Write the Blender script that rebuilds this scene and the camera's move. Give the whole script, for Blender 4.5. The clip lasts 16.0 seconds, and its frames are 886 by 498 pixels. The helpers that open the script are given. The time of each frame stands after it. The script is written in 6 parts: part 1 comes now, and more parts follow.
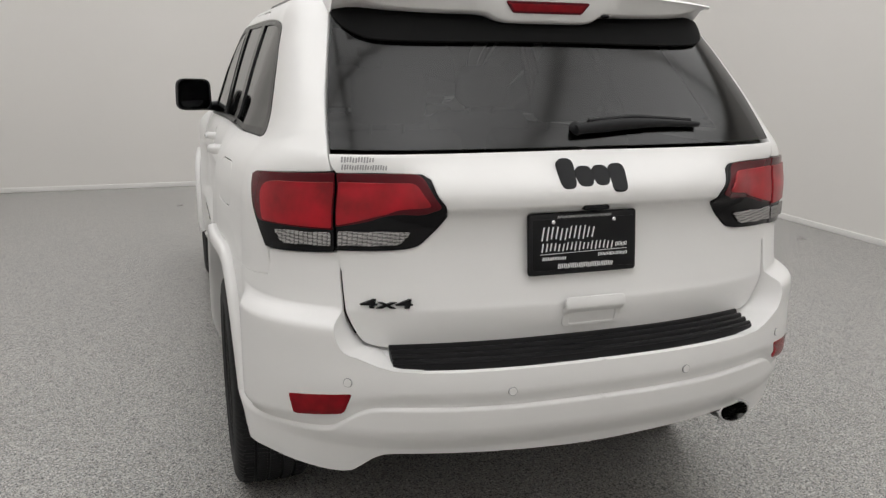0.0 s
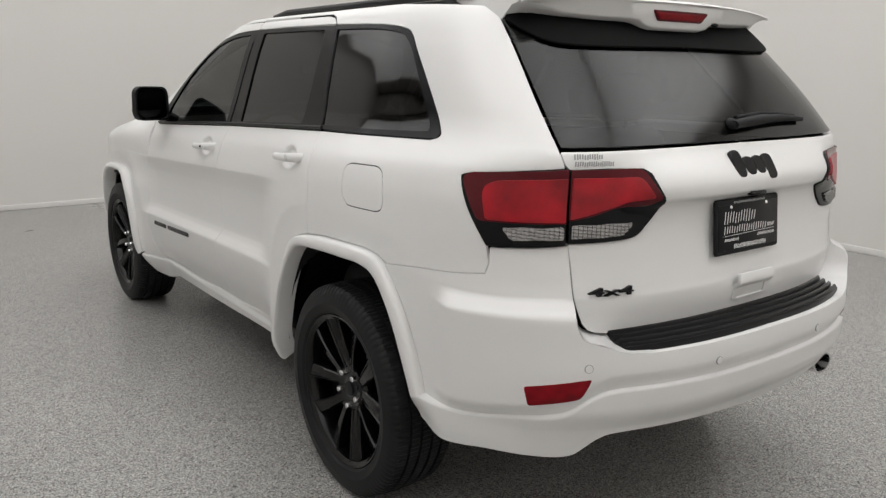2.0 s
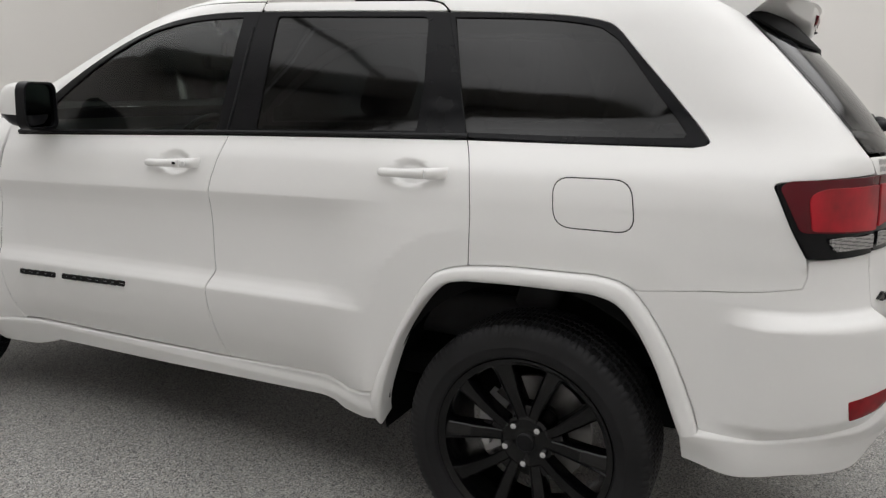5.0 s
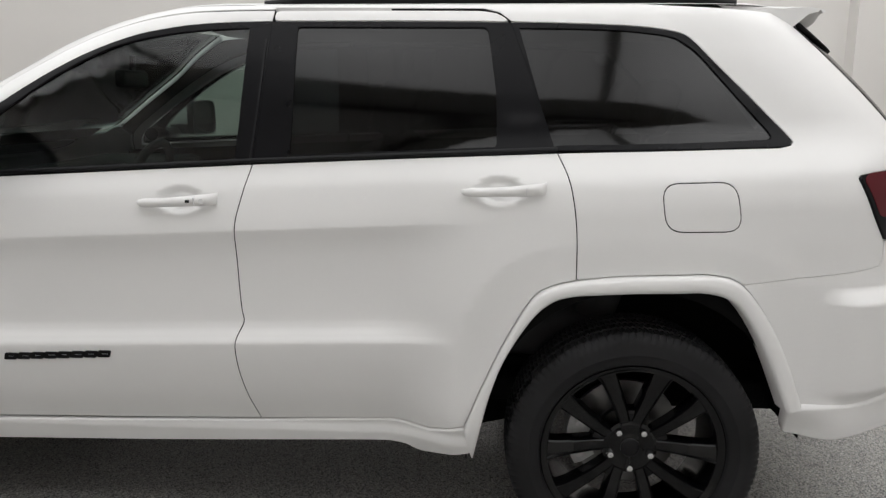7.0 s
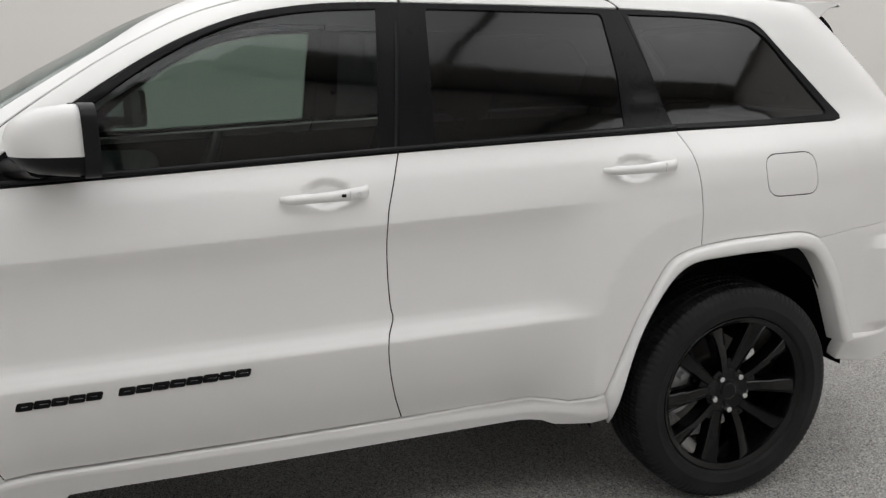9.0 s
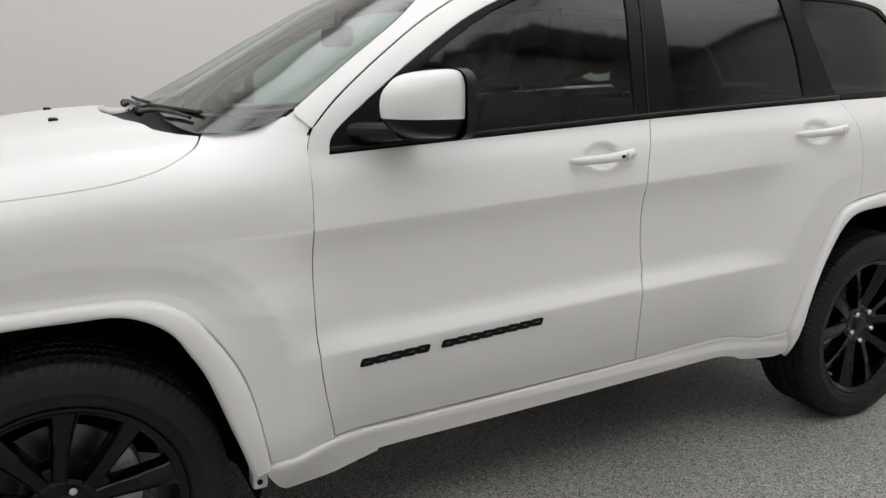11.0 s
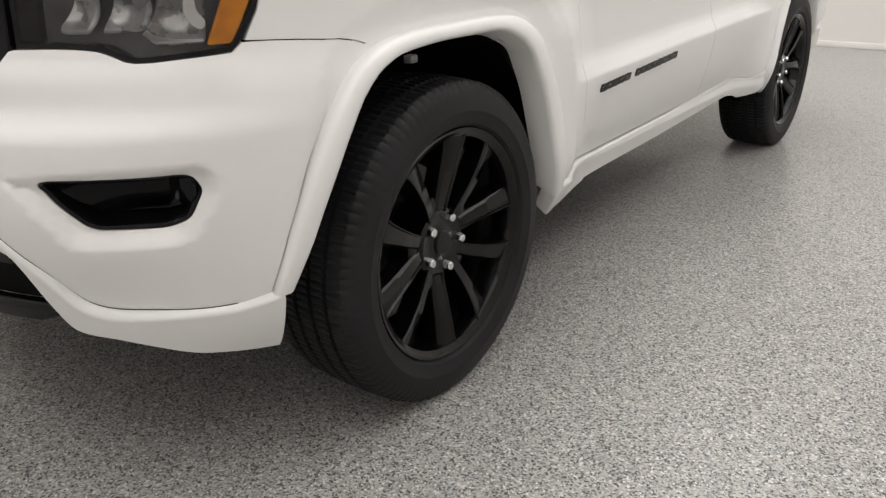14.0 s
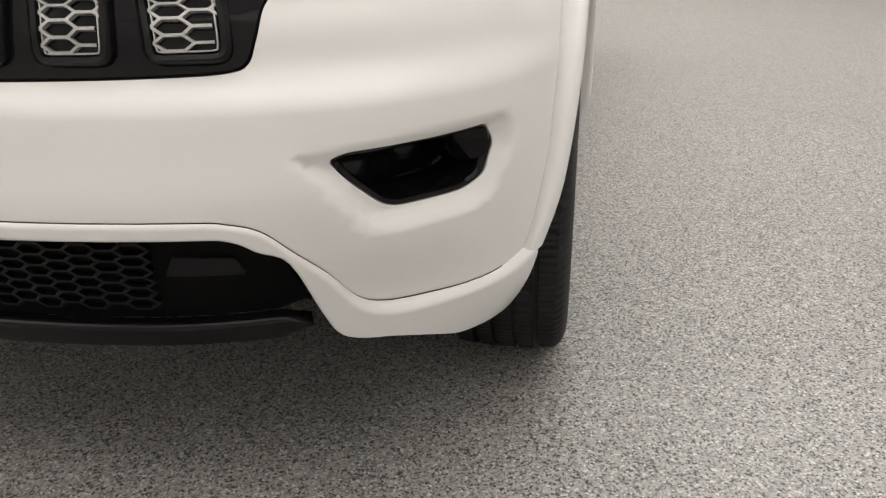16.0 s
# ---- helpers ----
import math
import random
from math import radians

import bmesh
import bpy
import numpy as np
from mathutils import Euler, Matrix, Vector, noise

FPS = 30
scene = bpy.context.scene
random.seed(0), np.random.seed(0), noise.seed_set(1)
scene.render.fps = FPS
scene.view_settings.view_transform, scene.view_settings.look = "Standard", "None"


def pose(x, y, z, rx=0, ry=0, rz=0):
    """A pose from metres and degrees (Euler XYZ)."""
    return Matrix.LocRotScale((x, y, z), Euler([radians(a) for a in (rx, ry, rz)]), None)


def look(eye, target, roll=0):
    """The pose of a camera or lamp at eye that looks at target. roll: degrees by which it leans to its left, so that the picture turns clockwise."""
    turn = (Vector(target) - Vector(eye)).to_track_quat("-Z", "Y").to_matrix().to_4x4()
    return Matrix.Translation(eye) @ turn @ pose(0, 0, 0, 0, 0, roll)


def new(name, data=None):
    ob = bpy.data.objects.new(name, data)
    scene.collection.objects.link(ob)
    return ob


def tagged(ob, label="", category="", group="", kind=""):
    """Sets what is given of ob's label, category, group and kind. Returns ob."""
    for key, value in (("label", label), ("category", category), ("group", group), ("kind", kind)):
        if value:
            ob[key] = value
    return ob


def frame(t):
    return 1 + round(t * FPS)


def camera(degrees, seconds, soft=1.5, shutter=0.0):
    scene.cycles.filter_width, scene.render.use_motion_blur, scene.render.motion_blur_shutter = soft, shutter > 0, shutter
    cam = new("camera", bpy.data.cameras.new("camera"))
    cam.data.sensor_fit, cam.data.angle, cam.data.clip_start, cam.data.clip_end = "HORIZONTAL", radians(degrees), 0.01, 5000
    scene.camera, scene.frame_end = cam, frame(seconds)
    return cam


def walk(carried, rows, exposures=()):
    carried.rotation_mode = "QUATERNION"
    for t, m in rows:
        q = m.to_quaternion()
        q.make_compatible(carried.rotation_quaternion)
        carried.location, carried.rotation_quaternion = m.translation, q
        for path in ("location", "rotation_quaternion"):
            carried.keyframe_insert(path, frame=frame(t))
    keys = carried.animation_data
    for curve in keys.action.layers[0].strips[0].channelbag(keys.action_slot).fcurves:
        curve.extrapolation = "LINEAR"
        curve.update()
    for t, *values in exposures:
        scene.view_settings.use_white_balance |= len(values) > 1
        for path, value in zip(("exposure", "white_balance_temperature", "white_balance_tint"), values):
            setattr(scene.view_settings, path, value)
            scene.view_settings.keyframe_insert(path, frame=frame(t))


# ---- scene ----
cam = camera(59.0, 16.0, soft=1.35)
PATH = [
    (0, (-1.02, -2.783, 1.534), (-0.403, -0.942, 1.054), 0.7),
    (0.5, (-1.314, -2.668, 1.519), (-0.546, -0.882, 1.048), 0.7),
    (1, (-1.632, -2.618, 1.509), (-0.73, -0.894, 1.045), 0.6),
    (1.5, (-1.898, -2.457, 1.51), (-0.863, -0.811, 1.042), 0.8),
    (2, (-2.135, -2.311, 1.503), (-0.99, -0.735, 1.052), 0.7),
    (2.5, (-2.356, -2.114, 1.479), (-1.111, -0.616, 1.028), 0.7),
    (3, (-2.494, -1.875, 1.487), (-1.146, -0.469, 1.035), 0.7),
    (3.5, (-2.671, -1.633, 1.492), (-1.22, -0.332, 1.043), 0.9),
    (4, (-2.793, -1.341, 1.428), (-1.244, -0.143, 1.026), 1.5),
    (4.2, (-2.829, -1.188, 1.436), (-1.221, -0.069, 1.033), 1.8),
    (6.5, (-3.118, 0.103, 1.461), (-1.195, 0.443, 1.033), 0.2),
    (7, (-3.124, 0.446, 1.464), (-1.168, 0.56, 1.058), 0.2),
    (7.5, (-3.146, 0.764, 1.447), (-1.187, 0.673, 1.057), 0.0),
    (8, (-3.082, 1.074, 1.463), (-1.147, 0.785, 1.048), -0.1),
    (10.5, (-2.816, 2.622, 1.422), (-1.064, 1.765, 0.979), -0.0),
    (11, (-2.707, 2.916, 1.407), (-0.996, 1.99, 0.941), 0.3),
    (11.5, (-2.681, 3.206, 1.363), (-1.009, 2.222, 0.878), 0.3),
    (12, (-2.552, 3.451, 1.278), (-0.935, 2.388, 0.774), -0.1),
    (12.5, (-2.44, 3.696, 1.228), (-0.911, 2.534, 0.669), -0.0),
    (13, (-2.314, 3.918, 1.156), (-0.885, 2.658, 0.547), -0.7),
    (13.5, (-2.076, 4.091, 1.12), (-0.802, 2.717, 0.421), -0.2),
    (14, (-1.892, 4.288, 1.06), (-0.781, 2.805, 0.309), -0.9),
    (14.5, (-1.629, 4.394, 1.029), (-0.726, 2.805, 0.217), -1.1),
    (15, (-1.391, 4.457, 1.014), (-0.681, 2.797, 0.154), -1.8),
    (15.5, (-1.161, 4.601, 1.014), (-0.662, 2.857, 0.171), -2.4),
    (16, (-0.908, 4.635, 1.003), (-0.594, 2.85, 0.16), -1.0),
]
walk(cam, [(t, look(eye, target, roll)) for t, eye, target, roll in PATH],
     [(0, 0.0, 6350, 10), (4, -0.02, 6320, 10), (7, 0.03, 6260, 10), (11, 0.0, 6260, 10), (12.5, 0.0, 6290, 10), (14, 0.46, 6500, 11), (16, 0.46, 6650, 11)])

# ---- world and light ----
world = bpy.data.worlds.new("world")
scene.world = world
world.use_nodes = True
world.node_tree.nodes["Background"].inputs[0].default_value = (0.5, 0.5, 0.5, 1)
world.node_tree.nodes["Background"].inputs[1].default_value = 0.05
ROOM = dict(left=-5.2, right=4.6, rear=-3.95, front=6.85, high=4.3)
LAMP_POWER = (1.70, 1.50, 1.25)


# ---- materials ----
def material(name, colour, rough=0.5, metal=0.0, coat=0.0, spec=0.5):
    m = bpy.data.materials.new(name)
    m.use_nodes = True
    b = m.node_tree.nodes["Principled BSDF"]
    b.inputs["Base Color"].default_value = (*colour, 1)
    b.inputs["Roughness"].default_value = rough
    b.inputs["Metallic"].default_value = metal
    b.inputs["Coat Weight"].default_value = coat
    b.inputs["Coat Roughness"].default_value = 0.06
    b.inputs["Specular IOR Level"].default_value = spec
    return m


def grain(m, scale, bump=0.1, dist=0.001, mottle=0.0, rough=0.0, big=3.0):
    """Fine relief, and colour and roughness that vary at two scales."""
    t = m.node_tree
    b = t.nodes["Principled BSDF"]
    co = t.nodes.new("ShaderNodeTexCoord")
    fine, broad = t.nodes.new("ShaderNodeTexNoise"), t.nodes.new("ShaderNodeTexNoise")
    fine.inputs["Scale"].default_value, broad.inputs["Scale"].default_value = scale, big
    fine.inputs["Detail"].default_value, broad.inputs["Detail"].default_value = 4, 5
    for n in (fine, broad):
        t.links.new(co.outputs["Object"], n.inputs["Vector"])
    if bump:
        bp = t.nodes.new("ShaderNodeBump")
        bp.inputs["Strength"].default_value, bp.inputs["Distance"].default_value = bump, dist
        t.links.new(fine.outputs["Fac"], bp.inputs["Height"])
        t.links.new(bp.outputs["Normal"], b.inputs["Normal"])
    if mottle:
        c = b.inputs["Base Color"].default_value[:3]
        ramp = t.nodes.new("ShaderNodeValToRGB")
        ramp.color_ramp.elements[0].position, ramp.color_ramp.elements[1].position = 0.3, 0.7
        ramp.color_ramp.elements[0].color = (*[v*(1-mottle) for v in c], 1)
        ramp.color_ramp.elements[1].color = (*[min(1, v*(1+mottle)) for v in c], 1)
        t.links.new(broad.outputs["Fac"], ramp.inputs["Fac"])
        t.links.new(ramp.outputs["Color"], b.inputs["Base Color"])
    if rough:
        r = b.inputs["Roughness"].default_value
        mp = t.nodes.new("ShaderNodeMapRange")
        mp.inputs["To Min"].default_value, mp.inputs["To Max"].default_value = max(0.02, r-rough), min(1, r+rough)
        t.links.new(broad.outputs["Fac"], mp.inputs["Value"])
        t.links.new(mp.outputs["Result"], b.inputs["Roughness"])
    return m


def glass(name, tint, ior=1.5, rough=0.0):
    """Thin tinted pane: a mirror sheen over a coloured see-through sheet."""
    m = bpy.data.materials.new(name)
    m.use_nodes = True
    t = m.node_tree
    t.nodes.remove(t.nodes["Principled BSDF"])
    out = t.nodes["Material Output"]
    see, shine, mix, fr = (t.nodes.new("ShaderNode"+k) for k in ("BsdfTransparent", "BsdfGlossy", "MixShader", "Fresnel"))
    see.inputs["Color"].default_value = (*tint, 1)
    shine.inputs["Roughness"].default_value = rough
    fr.inputs["IOR"].default_value = ior
    t.links.new(fr.outputs["Fac"], mix.inputs["Fac"])
    t.links.new(see.outputs[0], mix.inputs[1])
    t.links.new(shine.outputs[0], mix.inputs[2])
    t.links.new(mix.outputs[0], out.inputs["Surface"])
    return m


WHITE = grain(material("white_paint", (0.78, 0.775, 0.765), 0.38, coat=0.32), 900, 0.02, 0.0002, 0.012, 0.03, 2.0)
SATIN = grain(material("satin_black", (0.005, 0.005, 0.006), 0.34, spec=0.22), 500, 0.05, 0.0003, 0.15, 0.06, 9)
GLOSS = material("gloss_black", (0.004, 0.004, 0.005), 0.14, coat=0.0, spec=0.2)
PILLAR = grain(material("pillar_black", (0.004, 0.004, 0.005), 0.24, spec=0.14), 500, 0.03, 0.0003, 0.15, 0.05, 9)
PLASTIC = grain(material("grained_black_plastic", (0.011, 0.011, 0.012), 0.6, spec=0.25), 700, 0.35, 0.0005, 0.2, 0.08, 8)
RUBBER = grain(material("tyre_rubber", (0.012, 0.012, 0.013), 0.55, spec=0.22), 350, 0.15, 0.0005, 0.35, 0.1, 7)
MATT = material("matt_black", (0.004, 0.004, 0.004), 0.7, spec=0.08)
DARK = material("black_underside", (0.005, 0.005, 0.005), 0.9, spec=0.1)
RIM = grain(material("black_wheel_paint", (0.0022, 0.0022, 0.0026), 0.15, coat=0.12, spec=0.25), 600, 0.03, 0.0002, 0.1, 0.04, 10)
CHROME = material("chrome", (0.75, 0.75, 0.76), 0.16, 1.0)
STEEL = grain(material("brake_steel", (0.20, 0.197, 0.194), 0.32, 1.0), 300, 0.1, 0.0004, 0.15, 0.1, 20)
ALLOY = grain(material("cast_alloy", (0.72, 0.72, 0.72), 0.5, 0.1), 200, 0.2, 0.0006, 0.2, 0.1, 15)
LENS_DARK = material("dark_red_lens", (0.085, 0.002, 0.007), 0.12, coat=0.12, spec=0.25)
LENS_RED = grain(material("red_lens", (0.31, 0.002, 0.010), 0.32, coat=0.25, spec=0.3), 60, 0.0, 0.001, 0.35, 0, 14)
REFLECT = grain(material("red_reflector", (0.21, 0.003, 0.008), 0.25, spec=0.2), 420, 0.3, 0.0006, 0.2, 0, 30)
AMBER = grain(material("amber_reflector", (0.95, 0.33, 0.008), 0.3, coat=0.1, spec=0.2), 420, 0.3, 0.0006, 0.2, 0, 30)
CLEAR = grain(material("ribbed_clear_lens", (0.36, 0.355, 0.355), 0.10, 0.95, coat=0.2), 90, 0.1, 0.001, 0.12, 0, 30)
LAMP_BACK = grain(material("lamp_inside", (0.15, 0.15, 0.155), 0.3), 80, 0.05, 0.001, 0.2, 0.05, 30)
BOWL = grain(material("lamp_bowl_grey", (0.58, 0.58, 0.585), 0.28, 0.5), 90, 0.0, 0.001, 0.25, 0.05, 45)
HOUSING = material("lamp_bowl", (0.55, 0.55, 0.56), 0.3, 0.7)
MIRROR = material("mirror_glass", (0.05, 0.053, 0.056), 0.08, 1.0)
SILVER = grain(material("silver_mesh", (0.42, 0.415, 0.41), 0.36, 0.5), 300, 0.05, 0.0003, 0.1, 0.05, 20)
CLOTH = grain(material("dark_seat_cloth", (0.035, 0.035, 0.037), 0.85), 260, 0.4, 0.001, 0.25, 0, 9)
LINER = material("pale_headliner", (0.42, 0.41, 0.39), 0.9)
TINT = glass("privacy_glass", (0.018, 0.020, 0.023), 1.5, 0.06)
REAR_TINT = glass("rear_privacy_glass", (0.085, 0.088, 0.09), 1.55, 0.12)
SIDE_TINT = glass("side_glass", (0.37, 0.44, 0.405), 1.55, 0.05)
SHIELD = glass("windscreen_glass", (0.72, 0.88, 0.82), 2.0, 0.10)
HEADLENS = glass("headlamp_cover", (0.96, 0.96, 0.96), 1.4)
INK = material("white_print", (0.72, 0.72, 0.72), 0.5)
GREY_INK = material("grey_print", (0.34, 0.34, 0.34), 0.5)
WALL = grain(material("white_wall_paint", (0.72, 0.70, 0.672), 0.75), 120, 0.10, 0.001, 0.02, 0.05, 0.6)
TRIM = grain(material("white_skirting_paint", (0.75, 0.735, 0.715), 0.5), 200, 0.05, 0.0005, 0.02, 0.03, 2)
CEIL = grain(material("pale_ceiling_paint", (0.5, 0.49, 0.47), 0.9), 60, 0.1, 0.002, 0.05, 0, 1)


def diffuser(name, strength):
    """Glowing lamp sheet, its glow made strongest in the middle for soft reflections."""
    m = bpy.data.materials.new(name)
    m.use_nodes = True
    t = m.node_tree
    b = t.nodes["Principled BSDF"]
    b.inputs["Emission Color"].default_value = (1.0, 0.98, 0.955, 1)
    co, mp, gr, ra = (t.nodes.new("ShaderNode"+k) for k in ("TexCoord", "Mapping", "TexGradient", "MapRange"))
    mp.inputs["Scale"].default_value = (0.50, 0.42, 0.0)
    gr.gradient_type = "SPHERICAL"
    ra.inputs["To Min"].default_value, ra.inputs["To Max"].default_value = 0.55*strength, 1.45*strength
    t.links.new(co.outputs["Object"], mp.inputs["Vector"])
    t.links.new(mp.outputs[0], gr.inputs["Vector"])
    t.links.new(gr.outputs["Fac"], ra.inputs["Value"])
    t.links.new(ra.outputs["Result"], b.inputs["Emission Strength"])
    return m


LAMPS = [diffuser("lamp_diffuser_rear", LAMP_POWER[0]), diffuser("lamp_diffuser_middle", LAMP_POWER[1]), diffuser("lamp_diffuser_front", LAMP_POWER[2])]


def flake_floor():
    """Epoxy floor with scattered black, grey and pale chips under a clear coat."""
    m = material("flake_floor", (0.2, 0.2, 0.19), 0.4, coat=0.20, spec=0.22)
    t = m.node_tree
    b = t.nodes["Principled BSDF"]
    b.inputs["Coat Roughness"].default_value = 0.13
    co = t.nodes.new("ShaderNodeTexCoord")
    chips = t.nodes.new("ShaderNodeTexVoronoi")
    chips.inputs["Scale"].default_value = 240
    t.links.new(co.outputs["Object"], chips.inputs["Vector"])
    pick = t.nodes.new("ShaderNodeValToRGB")
    pick.color_ramp.interpolation = "CONSTANT"
    e = pick.color_ramp.elements
    e[0].position, e[0].color = 0.0, (0.06, 0.059, 0.058, 1)
    e[1].position, e[1].color = 0.14, (0.195, 0.197, 0.198, 1)
    for place, c in ((0.36, (0.30, 0.285, 0.262, 1)), (0.56, (0.345, 0.345, 0.34, 1)), (0.76, (0.42, 0.405, 0.375, 1)), (0.93, (0.59, 0.58, 0.56, 1))):
        n = e.new(place)
        n.color = c
    sep = t.nodes.new("ShaderNodeSeparateColor")
    t.links.new(chips.outputs["Color"], sep.inputs["Color"])
    t.links.new(sep.outputs[0], pick.inputs["Fac"])
    broad = t.nodes.new("ShaderNodeTexNoise")
    broad.inputs["Scale"].default_value, broad.inputs["Detail"].default_value = 1.3, 6
    t.links.new(co.outputs["Object"], broad.inputs["Vector"])
    mp = t.nodes.new("ShaderNodeMapRange")
    mp.inputs["To Min"].default_value, mp.inputs["To Max"].default_value = 0.91, 1.19
    t.links.new(broad.outputs["Fac"], mp.inputs["Value"])
    mul = t.nodes.new("ShaderNodeVectorMath")
    mul.operation = "SCALE"
    t.links.new(pick.outputs["Color"], mul.inputs[0])
    t.links.new(mp.outputs["Result"], mul.inputs["Scale"])
    t.links.new(mul.outputs[0], b.inputs["Base Color"])
    mr = t.nodes.new("ShaderNodeMapRange")
    mr.inputs["To Min"].default_value, mr.inputs["To Max"].default_value = 0.22, 0.40
    t.links.new(broad.outputs["Fac"], mr.inputs["Value"])
    t.links.new(mr.outputs["Result"], b.inputs["Roughness"])
    bp = t.nodes.new("ShaderNodeBump")
    bp.inputs["Strength"].default_value, bp.inputs["Distance"].default_value = 0.16, 0.0008
    t.links.new(sep.outputs[1], bp.inputs["Height"])
    t.links.new(bp.outputs["Normal"], b.inputs["Normal"])
    return m


FLOOR = flake_floor()


# ---- mesh helpers ----
import collections
from mathutils.geometry import delaunay_2d_cdt


def mesh(name, verts, faces, mat, normals=None, smooth=True):
    me = bpy.data.meshes.new(name)
    me.from_pydata([tuple(v) for v in verts], [], faces)
    me.materials.append(mat)
    if smooth:
        me.shade_smooth()
    if normals is not None:
        me.normals_split_custom_set_from_vertices([tuple(n) for n in normals])
    me.update()
    return me


def put(name, me, parent=None, label="", at=None):
    ob = new(name, me)
    if parent:
        ob.parent = parent
    if at is not None:
        ob.matrix_basis = at
    return tagged(ob, label)


def part(name, bm, mat, parent=None, label="", smooth=True, at=None, auto=35):
    me = bpy.data.meshes.new(name)
    if smooth:
        bmesh.ops.recalc_face_normals(bm, faces=bm.faces)
    bm.to_mesh(me)
    bm.free()
    me.materials.append(mat)
    if smooth:
        me.shade_smooth()
        me.set_sharp_from_angle(angle=radians(auto))
    return put(name, me, parent, label, at)


def box(bm, x0, x1, y0, y1, z0, z1, bevel=0.0, seg=2):
    r = bmesh.ops.create_cube(bm, size=1, matrix=Matrix.LocRotScale(((x0+x1)/2, (y0+y1)/2, (z0+z1)/2), None, (abs(x1-x0), abs(y1-y0), abs(z1-z0))))
    if bevel:
        es = list({e for v in r["verts"] for e in v.link_edges})
        bmesh.ops.bevel(bm, geom=es, offset=bevel, segments=seg, affect="EDGES", profile=0.5)
    return bm


def revolve(bm, prof, axis="x", seg=64, a0=0.0, a1=2*math.pi, wave=None):
    """Turns (offset, radius) pairs about the axis; wave(i, j, r) may change a radius."""
    full = abs(a1-a0-2*math.pi) < 1e-6
    n = seg if full else seg+1
    rows = []
    for i in range(n):
        a = a0+(a1-a0)*i/seg
        row = []
        for j, (o, r) in enumerate(prof):
            r = wave(i, j, r) if wave else r
            row.append(bm.verts.new((o, r*math.cos(a), r*math.sin(a))))
        rows.append(row)
    for i in range(seg):
        p, q = rows[i], rows[(i+1) % n]
        for j in range(len(prof)-1):
            bm.faces.new((p[j], p[j+1], q[j+1], q[j]))
    return bm


def tube(bm, pts, r, seg=8, taper=None):
    """A round bar along points."""
    pts = [Vector(p) for p in pts]
    rings = []
    for i, p in enumerate(pts):
        d = (pts[min(i+1, len(pts)-1)]-pts[max(i-1, 0)]).normalized()
        a = d.cross(Vector((0.13, 0.31, 0.94))).normalized()
        b = d.cross(a)
        rr = r*(taper(i/(len(pts)-1)) if taper else 1)
        rings.append([bm.verts.new(p+(a*math.cos(t)+b*math.sin(t))*rr) for t in (2*math.pi*k/seg for k in range(seg))])
    for p, q in zip(rings, rings[1:]):
        for k in range(seg):
            bm.faces.new((p[k], p[(k+1) % seg], q[(k+1) % seg], q[k]))
    bm.faces.new(rings[0][::-1])
    bm.faces.new(rings[-1])
    return bm


def rounded(pts, seg=6):
    """A closed outline from (u, z, radius) corners."""
    out, n = [], len(pts)
    for i in range(n):
        p = Vector(pts[i][:2])
        r = pts[i][2] if len(pts[i]) > 2 else 0
        if not r:
            out.append(tuple(p))
            continue
        a, b = Vector(pts[i-1][:2])-p, Vector(pts[(i+1) % n][:2])-p
        ra, rb = min(r, a.length*0.49), min(r, b.length*0.49)
        s, e = p+a.normalized()*ra, p+b.normalized()*rb
        for k in range(seg+1):
            t = k/seg
            out.append(tuple(s*(1-t)**2+p*2*t*(1-t)+e*t*t))
    return out


def flow(pts, k=5):
    """A smooth open line through points."""
    P = [Vector(p[:2]) for p in pts]
    out = []
    for i in range(len(P)-1):
        p0, p1, p2, p3 = P[max(i-1, 0)], P[i], P[i+1], P[min(i+2, len(P)-1)]
        for j in range(k):
            t = j/k
            out.append(tuple(0.5*((2*p1)+(p2-p0)*t+(2*p0-5*p1+4*p2-p3)*t*t+(3*p1-p0-3*p2+p3)*t**3)))
    out.append(tuple(P[-1]))
    return out


def dense(loop, step_=0.03):
    out = []
    for i, a in enumerate(loop):
        b = loop[(i+1) % len(loop)]
        d = math.hypot(b[0]-a[0], b[1]-a[1])
        if d < 1e-5:
            continue
        n = max(1, math.ceil(d/step_))
        out += [(a[0]+(b[0]-a[0])*k/n, a[1]+(b[1]-a[1])*k/n) for k in range(n)]
    return out


def area(loop):
    return sum(a[0]*b[1]-b[0]*a[1] for a, b in zip(loop, loop[1:]+loop[:1]))/2


def shrink(loop, g, keep=None):
    """Moves a counter-clockwise outline inwards by g."""
    out, n = [], len(loop)
    for i in range(n):
        a, p, b = Vector(loop[i-1]), Vector(loop[i]), Vector(loop[(i+1) % n])
        d1, d2 = (p-a).normalized(), (b-p).normalized()
        n1, n2 = Vector((-d1.y, d1.x)), Vector((-d2.y, d2.x))
        m = n1+n2
        m = m/max(0.5, m.dot(m)/2) if m.length > 1e-6 else n1
        q = p+m*g
        out.append(tuple(p) if keep and keep(*loop[i]) else tuple(q))
    return out


def within(p, loop):
    c, (x, y) = False, p
    for i in range(len(loop)):
        (x1, y1), (x2, y2) = loop[i-1], loop[i]
        if (y1 > y) != (y2 > y) and x < (x2-x1)*(y-y1)/(y2-y1)+x1:
            c = not c
    return c


def normal_of(f, u, v):
    e = 0.0022
    a, b = Vector(f(u+e, v))-Vector(f(u-e, v)), Vector(f(u, v+e))-Vector(f(u, v-e))
    n = b.cross(a)
    return n.normalized() if n.length > 1e-12 else Vector((0, 0, 1))


